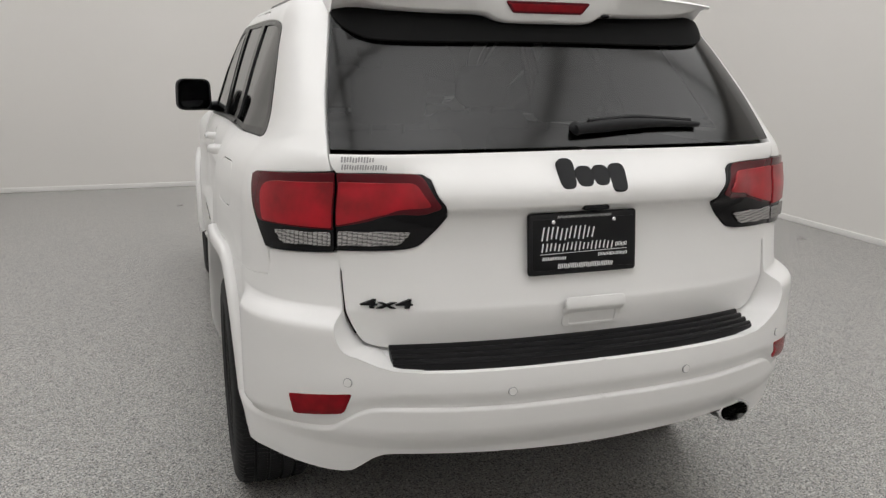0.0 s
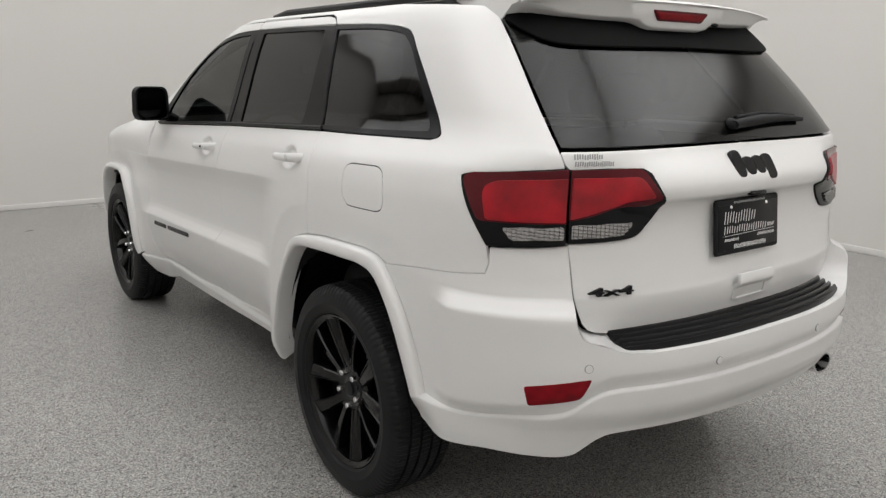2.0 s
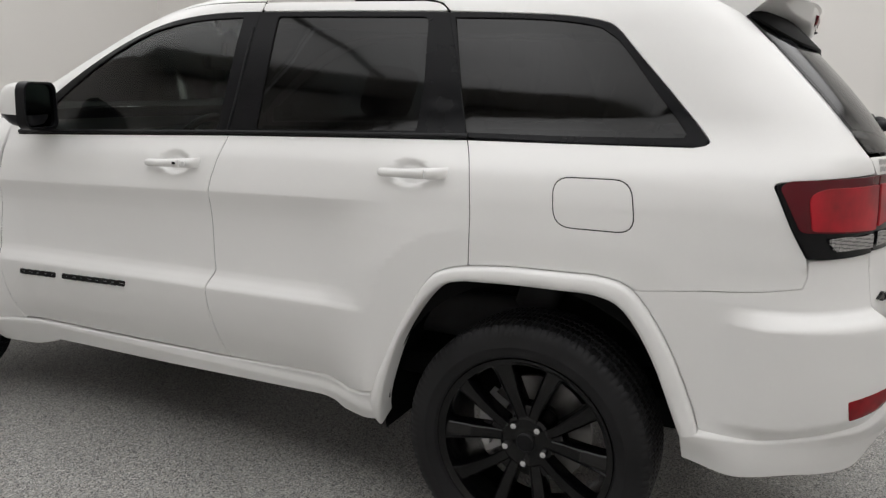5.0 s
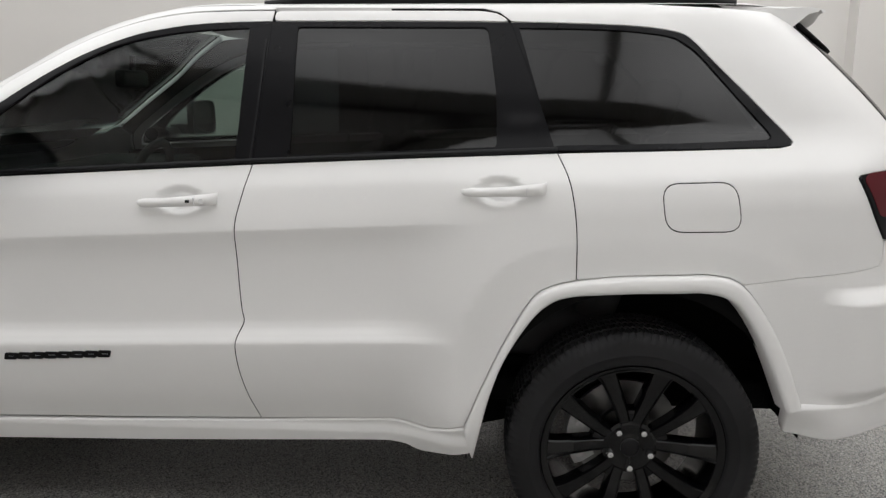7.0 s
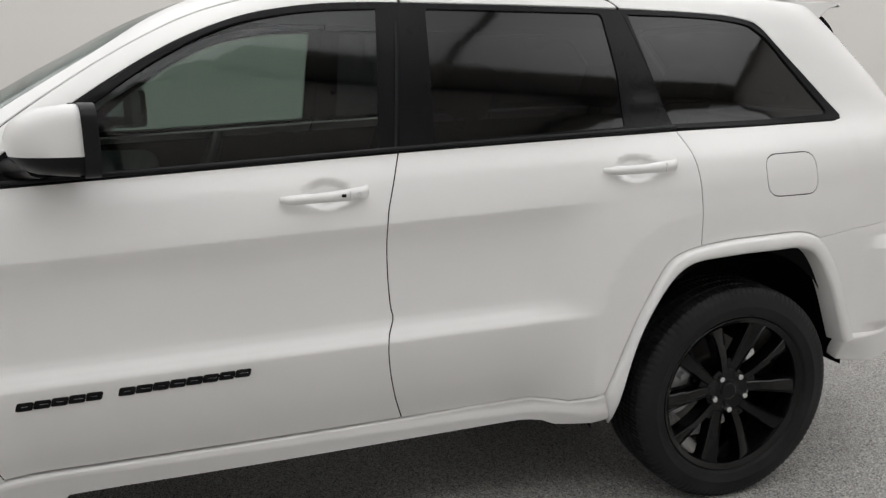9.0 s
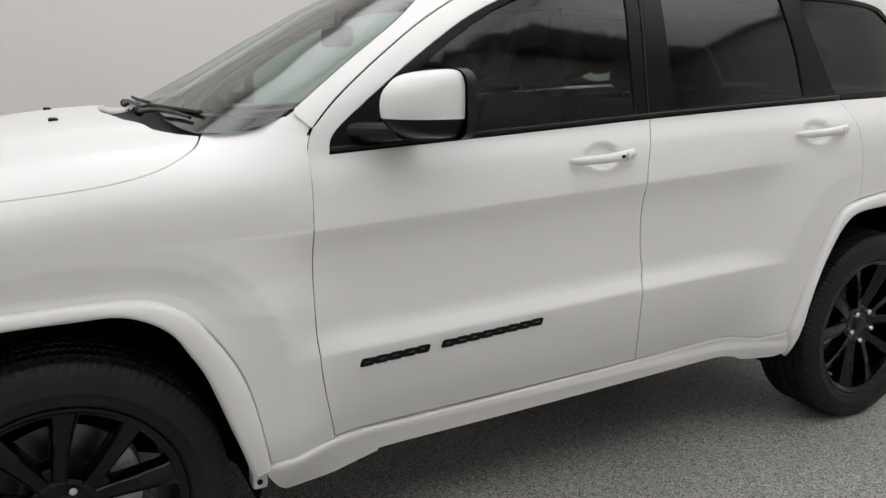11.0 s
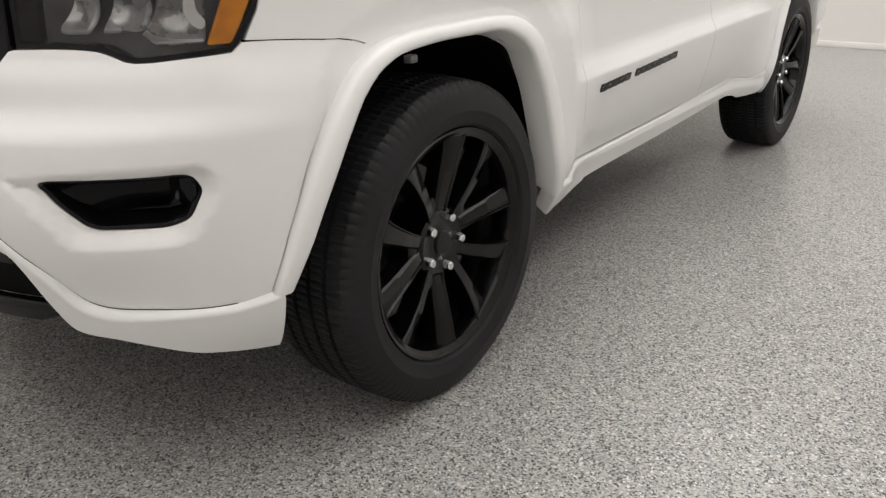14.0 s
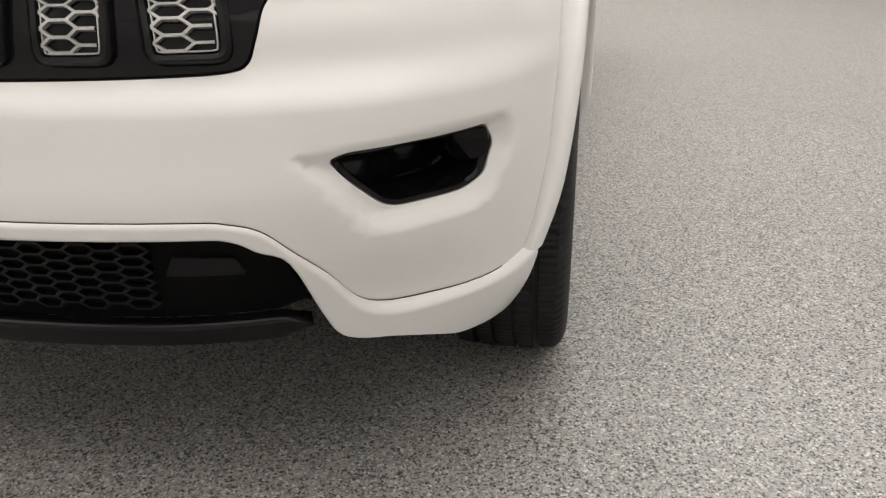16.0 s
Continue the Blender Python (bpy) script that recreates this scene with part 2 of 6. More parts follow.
def sheet(name, f, outline, mat, holes=(), gap=0.0036, depth=0.026, off=0.0, grid=(0.04, 0.02), middle=None, sides=(1,), flip=False, sharp=0.0009):
    """A thick panel cut out of the surface f(u, v) by an outline. middle: tells which edges lie on the car's middle. sides: 1 left, -1 right."""
    loops = []
    for k, l in enumerate([outline, *holes]):
        l = dense(list(l), max(min(grid)*1.25, 0.4*max(grid)))
        if area(l) < 0:
            l = l[::-1]
        loops.append(shrink(l, gap if k == 0 else -gap, middle))
    pts, edges = [], []
    for l in loops:
        b = len(pts)
        pts += l
        edges += [(b+i, b+(i+1) % len(l)) for i in range(len(l))]
    nb = len(pts)
    us, vs = [p[0] for p in loops[0]], [p[1] for p in loops[0]]
    inner = [shrink(l, (0.35 if k == 0 else -0.35)*min(grid)) for k, l in enumerate(loops)]
    j = 0
    v = min(vs)+grid[1]*0.5
    while v < max(vs):
        u = min(us)+grid[0]*(0.5 if j % 2 else 0.25)
        while u < max(us):
            if within((u, v), inner[0]) and not any(within((u, v), h) for h in inner[1:]):
                pts.append((u, v))
            u += grid[0]
        v += grid[1]
        j += 1
    vv, ee, ff, *_ = delaunay_2d_cdt([Vector((p[0]/grid[0], p[1]/grid[1])) for p in pts], edges, [], 0, 1e-5)
    vv = [Vector((p.x*grid[0], p.y*grid[1])) for p in vv]
    pos, nor = [], []
    fo = off if callable(off) else (lambda a, b: off)
    for p in vv:
        n = normal_of(f, p.x, p.y)
        n = -n if flip else n
        pos.append(Vector(f(p.x, p.y))+n*fo(p.x, p.y))
        nor.append(n)
    if callable(off):
        g = lambda a, b: Vector(f(a, b))+(-1 if flip else 1)*normal_of(f, a, b)*fo(a, b)
        for i, p in enumerate(vv):
            n = normal_of(g, p.x, p.y)
            nor[i] = -n if flip else n
    if middle:
        for i, p in enumerate(vv):
            if middle(p.x, p.y) and abs(pos[i].x) < 0.02:
                pos[i].x, nor[i].x = 0.0, 0.0
                nor[i].normalize()
    faces, votes = [], 0.0
    for t in ff:
        c = sum((vv[i] for i in t), Vector((0, 0)))/len(t)
        if within(c, loops[0]) and not any(within(c, h) for h in loops[1:]):
            a, b, d = (pos[i] for i in t[:3])
            turn = (b-a).cross(d-a).dot(nor[t[0]])
            p, q, r = (vv[i] for i in t[:3])
            flat = (q.x-p.x)*(r.y-p.y)-(q.y-p.y)*(r.x-p.x)
            if max(t) < nb and abs(flat) < 0.004*max((q-p).length_squared, (r-q).length_squared, (p-r).length_squared):
                continue
            votes += turn*(1 if flat > 0 else -1)
            faces.append(tuple(t) if flat > 0 else tuple(t[::-1]))
    if votes < 0:
        faces = [t[::-1] for t in faces]
    # edge returns
    if depth:
        ends_ = {}
        for t in faces:
            for i in range(len(t)):
                ends_[(t[i], t[(i+1) % len(t)])] = True
        rim = [e for e in ends_ if (e[1], e[0]) not in ends_]
        ring, out = {}, collections.defaultdict(Vector)
        for a, b in rim:
            for i in (a, b):
                out[i] = out[i]+(pos[b]-pos[a]).normalized().cross(nor[i])
        for a, b in rim:
            if middle and middle(*vv[a]) and middle(*vv[b]):
                continue
            w = []
            for i in (a, b):
                if i not in ring:
                    d = out[i].normalized()
                    k = len(pos)
                    pos.append(pos[i]+d*sharp-nor[i]*sharp)
                    nor.append((d+nor[i]).normalized())
                    pos.append(pos[i]+d*sharp-nor[i]*depth)
                    nor.append(d)
                    ring[i] = k
                w.append(ring[i])
            faces += [(a, w[0], w[1], b), (w[0], w[0]+1, w[1]+1, w[1])]
    V, F, N = [], [], []
    for s in sides:
        b = len(V)
        V += [(p.x*s, p.y, p.z) for p in pos]
        N += [(n.x*s, n.y, n.z) for n in nor]
        F += [tuple(b+i for i in (t if s > 0 else t[::-1])) for t in faces]
    return mesh(name, V, F, mat, N)


def band(name, f, outer, inner, mat, prof, sides=(1,), fade=None):
    """A moulding between two lines on the surface f. prof: (place across, height) pairs."""
    V, N, F = [], [], []
    n = len(outer)
    P = []
    for (u0, v0), (u1, v1) in zip(outer, inner):
        row = []
        for t, h in prof:
            tt = min(1.0, max(0.0, t))
            u, v = u0+(u1-u0)*t, v0+(v1-v0)*t
            nn = normal_of(f, u0+(u1-u0)*tt, v0+(v1-v0)*tt)
            row.append(Vector(f(u, v))+nn*(h*fade(u0, v0) if fade and h > 0 else h))
        P.append(row)
    m = len(prof)
    flat = [p for r in P for p in r]
    F = [(i*m+j, (i+1)*m+j, (i+1)*m+j+1, i*m+j+1) for i in range(n-1) for j in range(m-1)]
    caps = [tuple(range(m)), tuple(range((n-1)*m, n*m))]
    V, G = [], []
    for s in sides:
        b = len(V)
        V += [(p.x*s, p.y, p.z) for p in flat]
        G += [tuple(b+i for i in t) for t in F+caps]
    me = bpy.data.meshes.new(name)
    me.from_pydata(V, [], G)
    bm = bmesh.new()
    bm.from_mesh(me)
    bmesh.ops.recalc_face_normals(bm, faces=bm.faces)
    bm.to_mesh(me)
    bm.free()
    me.materials.append(mat)
    me.shade_smooth()
    me.set_sharp_from_angle(angle=radians(50))
    return me


def flipped(me, name):
    """The mirror image of a mesh for the other side of the car."""
    bm = bmesh.new()
    bm.from_mesh(me)
    bmesh.ops.scale(bm, vec=(-1, 1, 1), verts=bm.verts)
    bmesh.ops.reverse_faces(bm, faces=bm.faces)
    out = bpy.data.meshes.new(name)
    bm.to_mesh(out)
    bm.free()
    for m in me.materials:
        out.materials.append(m)
    return out


def pair(name, make, parent_l, parent_r=None, label=""):
    """Left and right copies of a panel; make(sides) gives the mesh."""
    a = put(name, make((1,)), parent_l, label)
    b = put(name, make((-1,)), parent_r or parent_l, label)
    return a, b


# ---- the room ----
def wall(name, x0, x1, y0, y1, z0, z1, mat=WALL):
    ob = part(name, box(bmesh.new(), x0, x1, y0, y1, z0, z1), mat, smooth=False)
    return tagged(ob, kind="structure")


R = ROOM
tagged(wall("floor", R["left"]-0.3, R["right"]+0.3, R["rear"]-0.3, R["front"]+0.3, -0.12, 0.0, FLOOR), "grey epoxy floor with black and pale flakes")
tagged(wall("wall_front", R["left"]-0.2, R["right"]+0.2, R["front"], R["front"]+0.2, 0, R["high"]), "plain off-white painted studio wall")
tagged(wall("wall_rear", R["left"]-0.2, R["right"]+0.2, R["rear"]-0.2, R["rear"], 0, R["high"]), "plain off-white painted studio wall")
tagged(wall("wall_right", R["right"], R["right"]+0.2, R["rear"], R["front"], 0, R["high"]), "plain off-white painted studio wall")
tagged(wall("wall_pier", R["right"]-0.2, R["right"], R["rear"], -2.85, 0, R["high"]), "off-white painted wall pier")
tagged(wall("wall_left", R["left"]-0.2, R["left"], R["rear"], R["front"], 0, R["high"]), "plain off-white painted studio wall")
tagged(wall("ceiling", R["left"]-0.2, R["right"]+0.2, R["rear"]-0.2, R["front"]+0.2, R["high"], R["high"]+0.15, CEIL), "pale grey painted studio ceiling")
for n, (x0, x1, y0, y1) in enumerate(((R["left"], R["right"], R["front"]-0.014, R["front"]), (R["left"], R["right"], R["rear"], R["rear"]+0.014),
                                      (R["right"]-0.014, R["right"], R["rear"]+0.014, R["front"]-0.014), (R["left"], R["left"]+0.014, R["rear"]+0.014, R["front"]-0.014))):
    tagged(part("baseboard", box(bmesh.new(), x0, x1, y0, y1, 0.0, 0.055, 0.004), TRIM), "white painted skirting board", kind="structure")


# unseen strip, added for the dark line the side windows mirror at the ceiling
tagged(part("trim", box(bmesh.new(), R["left"], R["left"]+0.05, R["rear"]+0.02, R["front"]-0.02, R["high"]-0.07, R["high"]-0.03, 0.004), PLASTIC), "dark rail under the ceiling", kind="structure")


def ceiling_light(x, y, wx, wy, mat):
    e = new("ceiling_light")
    e.location = (x, y, R["high"])
    tagged(e, "wide white ceiling panel light, switched on", "light", "ceiling lights")
    fr = bmesh.new()
    for a, b, c, d in ((-wx/2-.03, wx/2+.03, -wy/2-.03, -wy/2), (-wx/2-.03, wx/2+.03, wy/2, wy/2+.03), (-wx/2-.03, -wx/2, -wy/2, wy/2), (wx/2, wx/2+.03, -wy/2, wy/2)):
        box(fr, a, b, c, d, -0.07, 0.0, 0.003)
    part("frame", fr, TRIM, e)
    part("diffuser", box(bmesh.new(), -wx/2, wx/2, -wy/2, wy/2, -0.05, -0.01), mat, e, smooth=False)
    return e


for x, wide in ((-3.10, 2.75), (-0.15, 2.95), (2.80, 2.75)):
    for (y, deep), mat in zip(((-2.15, 3.30), (1.45, 3.70), (5.05, 3.30)), LAMPS):
        ceiling_light(x, y, wide, deep, mat)


import functools

# ---- the car's surface ----
SLOPES = {}


def spl(keys, q):
    """Monotone cubic through (place, value) pairs."""
    if q <= keys[0][0]: return keys[0][1]
    if q >= keys[-1][0]: return keys[-1][1]
    m = SLOPES.get(id(keys))
    if m is None:
        h = [b[0]-a[0] for a, b in zip(keys, keys[1:])]
        d = [(b[1]-a[1])/(b[0]-a[0]) for a, b in zip(keys, keys[1:])]
        m = [d[0]]
        for i in range(1, len(d)):
            if d[i-1]*d[i] <= 0: m.append(0.0)
            else:
                p, r = 2*h[i]+h[i-1], h[i]+2*h[i-1]
                m.append((p+r)/(p/d[i-1]+r/d[i]))
        m.append(d[-1])
        SLOPES[id(keys)] = m
    i = 0
    while q > keys[i+1][0]: i += 1
    h = keys[i+1][0]-keys[i][0]
    s = (q-keys[i][0])/h
    s2, s3 = s*s, s*s*s
    return (2*s3-3*s2+1)*keys[i][1]+(s3-2*s2+s)*h*m[i]+(3*s2-2*s3)*keys[i+1][1]+(s3-s2)*h*m[i+1]


def step(a, b, q):
    q = min(1.0, max(0.0, (q-a)/(b-a)))
    return q*q*(3-2*q)

# half width of the doors by height
WIDE = [(0.25, 0.775), (0.41, 0.822), (0.55, 0.872), (0.66, 0.8945), (0.6985, 0.8980), (0.7015, 0.8972), (0.720, 0.8860), (0.745, 0.8700), (0.765, 0.8632), (0.80, 0.8600), (0.90, 0.857), (0.96, 0.8600), (1.0, 0.8668),
        (1.0410, 0.8768), (1.0450, 0.8774), (1.0490, 0.8770), (1.10, 0.8675), (1.16, 0.852), (1.225, 0.823), (1.30, 0.797), (1.45, 0.752), (1.60, 0.702), (1.68, 0.665), (1.74, 0.60)]
HIP = [(0.25, 0.80), (0.42, 0.86), (0.65, 0.885), (1.05, 0.888), (1.15, 0.868), (1.235, 0.825), (1.30, 0.797), (1.34, 0.785)]
# rear end at the middle by height: with the hatch, and with the bumper
HATCH_PLAIN = [(0.70, -0.945), (0.80, -0.962), (0.885, -0.974), (0.91, -0.968), (1.03, -0.952), (1.16, -0.938), (1.28, -0.905), (1.35, -0.857), (1.62, -0.60), (1.74, -0.45)]
HATCH = [(0.70, -0.945), (0.80, -0.962), (0.885, -0.974), (0.91, -0.968), (1.09, -0.94), (1.135, -0.945), (1.155, -0.972), (1.18, -0.975), (1.28, -0.905), (1.35, -0.857), (1.62, -0.60), (1.74, -0.45)]
BUMPER = [(0.28, -0.93), (0.42, -0.965), (0.53, -1.0), (0.60, -1.045), (0.70, -1.05), (0.77, -1.043), (0.846, -1.036), (0.853, -1.031), (0.89, -0.985), (0.95, -0.968), (1.2, -0.965)]
NOSE = [(0.25, 3.72), (0.42, 3.76), (0.55, 3.79), (0.62, 3.796), (0.70, 3.785), (0.738, 3.780), (0.748, 3.778), (0.756, 3.774), (0.785, 3.754), (0.80, 3.748), (0.834, 3.744), (0.842, 3.742), (0.88, 3.725), (1.0, 3.71), (1.05, 3.7), (1.22, 2.64), (1.35, 2.36), (1.50, 2.10), (1.68, 1.72), (1.74, 1.4)]
REAR0 = [(0.3, -0.45), (1.22, -0.45), (1.62, -0.12), (1.74, 0.0)]
FRONT0 = [(0.3, 3.0), (1.04, 3.0), (1.20, 2.30), (1.32, 2.05), (1.50, 1.62), (1.66, 1.2), (1.74, 1.0)]
REARN = [(0.3, 2.55), (0.75, 2.6), (1.0, 2.75), (1.2, 2.95), (1.3, 3.8), (1.7, 4.0)]
FRONTN = [(0.3, 2.75), (0.45, 2.8), (0.74, 3.0), (0.87, 2.7), (1.1, 2.7), (1.25, 3.0), (1.7, 3.2)]
SHOULDER = [(2.2, 1.0), (3.8, 1.0)]
CROWN = [(2.2, 1.60), (2.3, 1.505), (2.4, 1.315), (2.5, 1.252), (2.8, 1.232), (3.1, 1.19), (3.4, 1.11), (3.6, 1.05), (3.72, 1.02), (3.85, 1.01)]
AXLE = 2.915
# how far the sides draw in towards the tail and the nose
TAPER = [(-0.47, 0.047), (-0.43, 0.042), (-0.26, 0.024), (-0.10, 0.006), (0.02, 0.0), (2.5, 0.0), (2.7, 0.004), (3.0, 0.018)]
RAKE = [(0.3, 0.0), (0.5, 0.028), (0.8, 0.028), (1.0, 0.046), (1.3, 0.046), (1.6, 0.0)]

def half(y, z):
    """Half width of the side at a place along the car and a height."""
    lean = spl(RAKE, z)
    zz = z-lean*(1.15-min(2.4, max(-0.5, y)))
    w = spl(WIDE, zz)
    if zz < 1.34:
        f = max(step(0.80, 0.35, y), step(2.28, 2.62, y))
        plain = spl(HIP, zz)
        w += f*(plain-w)*step(0.93, 1.04, z)+f*max(0.0, plain-w)*(1-step(0.93, 1.04, z))
        w += 0.022*step(0.62, 0.10, y)*step(1.26, 1.12, zz)*step(0.9, 1.05, z)
        # flat facet round each wheel arch, swelling out of the doors
        for c in (0.0, AXLE):
            d = ((abs(y-c)/0.47)**3.4+(max(0.0, z-0.38)/(0.535 if c else 0.556))**3.4)**(1/3.4)
            if d < 1.62:
                s = 1.0 if d < 1.17 else (1-(d-1.17)/0.45)**1.6
                s *= step(1.16, 1.0, z)*step(0.2, 0.5, z)
                w = w*(1-s)+max(w, 0.918-(0.013*step(0.80, 0.90, z) if c else 0))*s
    return w+0.01-spl(TAPER, y)

def front_half(y):
    """Half width of the front end at shoulder height."""
    z = spl(SHOULDER, y)
    if y <= 3.0: return half(y, z)
    yf, n = spl(NOSE, z), spl(FRONTN, z)
    return half(3.0, z)*max(0.0, 1-((y-3.0)/(yf-3.0))**n)**(1/n)

def top(a, y):
    """Point of the bonnet and the wing tops. a: 0 at the shoulder to 1 at the middle."""
    zs, hz, w = spl(SHOULDER, y), spl(CROWN, y), front_half(y)
    m = 2.05+1.55*step(2.28, 2.5, y)-0.85*step(2.5, 3.3, y)
    f = a*math.pi/2
    ca, sa = math.cos(f), math.sin(f)
    r = (abs(ca)**m+abs(sa)**m)**(-1/m)
    return (-w*r*ca, y, zs+(hz-zs)*r*sa)

def top_z(x, y):
    zs, hz, w = spl(SHOULDER, y), spl(CROWN, y), front_half(y)
    m = 2.05+1.55*step(2.28, 2.5, y)-0.85*step(2.5, 3.3, y)
    return zs+(hz-zs)*max(0.0, 1-(abs(x)/max(w, 1e-6))**m)**(1/m)

@functools.lru_cache(maxsize=20000)
def ends(z, bumper=False):
    yr = spl(HATCH, z)
    if bumper: yr += (spl(BUMPER, z)-yr)*step(1.02, 0.92, z)
    return spl(REAR0, z), yr, spl(REARN, z), spl(FRONT0, z), spl(NOSE, z), spl(FRONTN, z)

def skin(u, z, bumper=False):
    """Point of the left skin. u is y along the side; before and after it goes round the ends to the middle, 1.25 m each."""
    ya, yr, nr, yb, yf, nf = ends(z, bumper)
    if ya <= u <= yb:
        return (-half(u, z), u, z)
    if u < ya:
        a = max(0.0, 1-(ya-u)/1.25)*math.pi/2
        w, d, n, s, y0 = half(ya, z), ya-yr, nr, -1, ya
        if not bumper and 1.0 < z < 1.29:
            k = step(-1.16, -0.93, u)
            d += k*(yr-spl(HATCH_PLAIN, z))
    else:
        a = max(0.0, 1-(u-yb)/1.25)*math.pi/2
        w, d, n, s, y0 = half(yb, z), yf-yb, nf, 1, yb
    # a: 0 at the middle, 90 degrees at the side
    ca, sa = math.cos(a), math.sin(a)
    r = ((sa/w)**n+(ca/d)**n)**(-1/n)
    return (-r*sa, y0+s*r*ca, z)

def uy(x, y, z, bumper=False):
    """u of a place (x, y) beside or behind the car."""
    ya, yr, nr, yb, yf, nf = ends(z, bumper)
    if ya <= y <= yb: return y
    if y < ya: return ya-1.25*(1-math.atan2(abs(x), ya-y)/(math.pi/2))
    return yb+1.25*(1-math.atan2(abs(x), y-yb)/(math.pi/2))


# ---- the car: shell ----
car = tagged(new("car"), "white five-door off-road estate car with black wheels, parked", "car")
car.location.x = 0.01
BOTH = (1, -1)


def body(u, z): return skin(u, z)
def bump(u, z): return skin(u, z, True)
def rear_mid(u, z): return u < ends(z)[0]-1.246
def front_mid(u, z): return u > ends(z)[3]+1.246
def top_mid(a, y): return a > 0.997
def rear_u(z): return ends(z)[0]-1.25
def front_u(z): return ends(z)[3]+1.25


def mid(end, z0, z1, n=24):
    return [(end(z0+(z1-z0)*k/n), z0+(z1-z0)*k/n) for k in range(n+1)]


def a_at(y, z):
    """Place across the bonnet surface that lies at height z."""
    lo, hi = 0.0, 1.0
    for _ in range(40):
        m = (lo+hi)/2
        lo, hi = (m, hi) if top(m, y)[2] < z else (lo, m)
    return lo


GAP_FENDER = flow([(2.241, 0.412), (2.277, 0.55), (2.295, 0.676), (2.296, 0.872), (2.292, 0.979)], 4)
GAP_COWL = flow([(2.292, 0.985), (2.285, 1.10), (2.279, 1.198), (2.258, 1.243)], 4)
GAP_PILLAR = flow([(2.252, 1.248), (2.18, 1.318), (2.052, 1.42), (1.90, 1.53), (1.75, 1.612), (1.60, 1.66), (1.45, 1.684), (1.30, 1.691), (1.108, 1.693)], 4)
GAP_DOORS_LOW = flow([(1.152, 1.236), (1.179, 1.141), (1.199, 1.048), (1.199, 0.90), (1.193, 0.80), (1.187, 0.758), (1.207, 0.705), (1.204, 0.62), (1.185, 0.52), (1.157, 0.43)], 4)
GAP_QUARTER = flow([(0.248, 1.277), (0.219, 1.215), (0.202, 1.14), (0.192, 1.044), (0.190, 0.921)], 4)
BELT_F = flow([(2.222, 1.178), (1.92, 1.194), (1.152, 1.236)], 6)
BELT_R = flow([(1.152, 1.236), (0.7, 1.257), (0.248, 1.277)], 6)
FRAME_F = flow([(1.112, 1.657), (1.30, 1.652), (1.45, 1.638), (1.596, 1.608), (1.758, 1.54), (1.93, 1.431), (2.126, 1.289), (2.207, 1.223), (2.222, 1.178)], 4)
FLARE_R_OUT = flow([(0.510, 0.458), (0.461, 0.579), (0.396, 0.722), (0.317, 0.861), (0.261, 0.901), (0.190, 0.919)], 4)
FLARE_R_OUT2 = flow([(0.190, 0.919), (0.062, 0.934), (-0.10, 0.939), (-0.208, 0.937), (-0.290, 0.906), (-0.379, 0.791), (-0.450, 0.648), (-0.489, 0.536)], 4)
FLARE_R_IN = flow([(0.482, 0.352), (0.445, 0.526), (0.396, 0.67), (0.318, 0.80), (0.254, 0.858), (0.190, 0.876)], 4)
FLARE_R_IN2 = flow([(0.190, 0.876), (0.03, 0.886), (-0.09, 0.888), (-0.186, 0.886), (-0.266, 0.852), (-0.350, 0.73), (-0.425, 0.56), (-0.442, 0.520)], 4)
FLARE_F_OUT = flow([(3.362, 0.436), (3.322, 0.567), (3.277, 0.690), (3.225, 0.785), (3.170, 0.844), (3.085, 0.876), (2.97, 0.884), (2.81, 0.888), (2.70, 0.882), (2.630, 0.853), (2.580, 0.805), (2.490, 0.65), (2.436, 0.41)], 4)
FLARE_F_IN = flow([(3.330, 0.441), (3.296, 0.530), (3.260, 0.620), (3.185, 0.775), (3.110, 0.832), (3.0, 0.848), (2.86, 0.851), (2.75, 0.848), (2.663, 0.806), (2.620, 0.745), (2.58, 0.67), (2.52, 0.50), (2.488, 0.40)], 4)

FLARE_PROF = [(-0.25, -0.010), (0.045, -0.010), (0.045, 0.010), (0.07, 0.0165), (0.13, 0.022), (0.26, 0.027), (0.75, 0.029), (0.92, 0.0255), (1.0, 0.016), (1.0, -0.05)]

# dark sheet behind the panels, added so the panel gaps look shaded
shell_loop = [(-1.68, 0.60), (-0.47, 0.60), (-0.46, 0.50)] + [(0.46*math.cos(math.pi-a), 0.42+0.46*math.sin(a)) for a in (math.pi*k/16 for k in range(17))] + \
    [(AXLE+0.46*math.cos(math.pi-a), 0.42+0.46*math.sin(a)) for a in (math.pi*k/16 for k in range(17))] + [(3.40, 0.43), (3.40, 0.83), (3.30, 0.90), (3.28, 0.95), (2.35, 0.95), (2.3, 1.16), (0.25, 1.25), (-0.5, 1.27), (-1.66, 1.27)]
put("inner_shell", sheet("inner_shell", body, shell_loop, DARK, depth=0, off=-0.034, grid=(0.10, 0.06), sides=BOTH), car, "dark inner body shell")

# doors
def cup(u, z, cu, cz):
    """The hollow behind a door handle."""
    return -0.016*step(1.0, 0.55, math.hypot((u-cu)/0.075, (z-cz)/0.046))


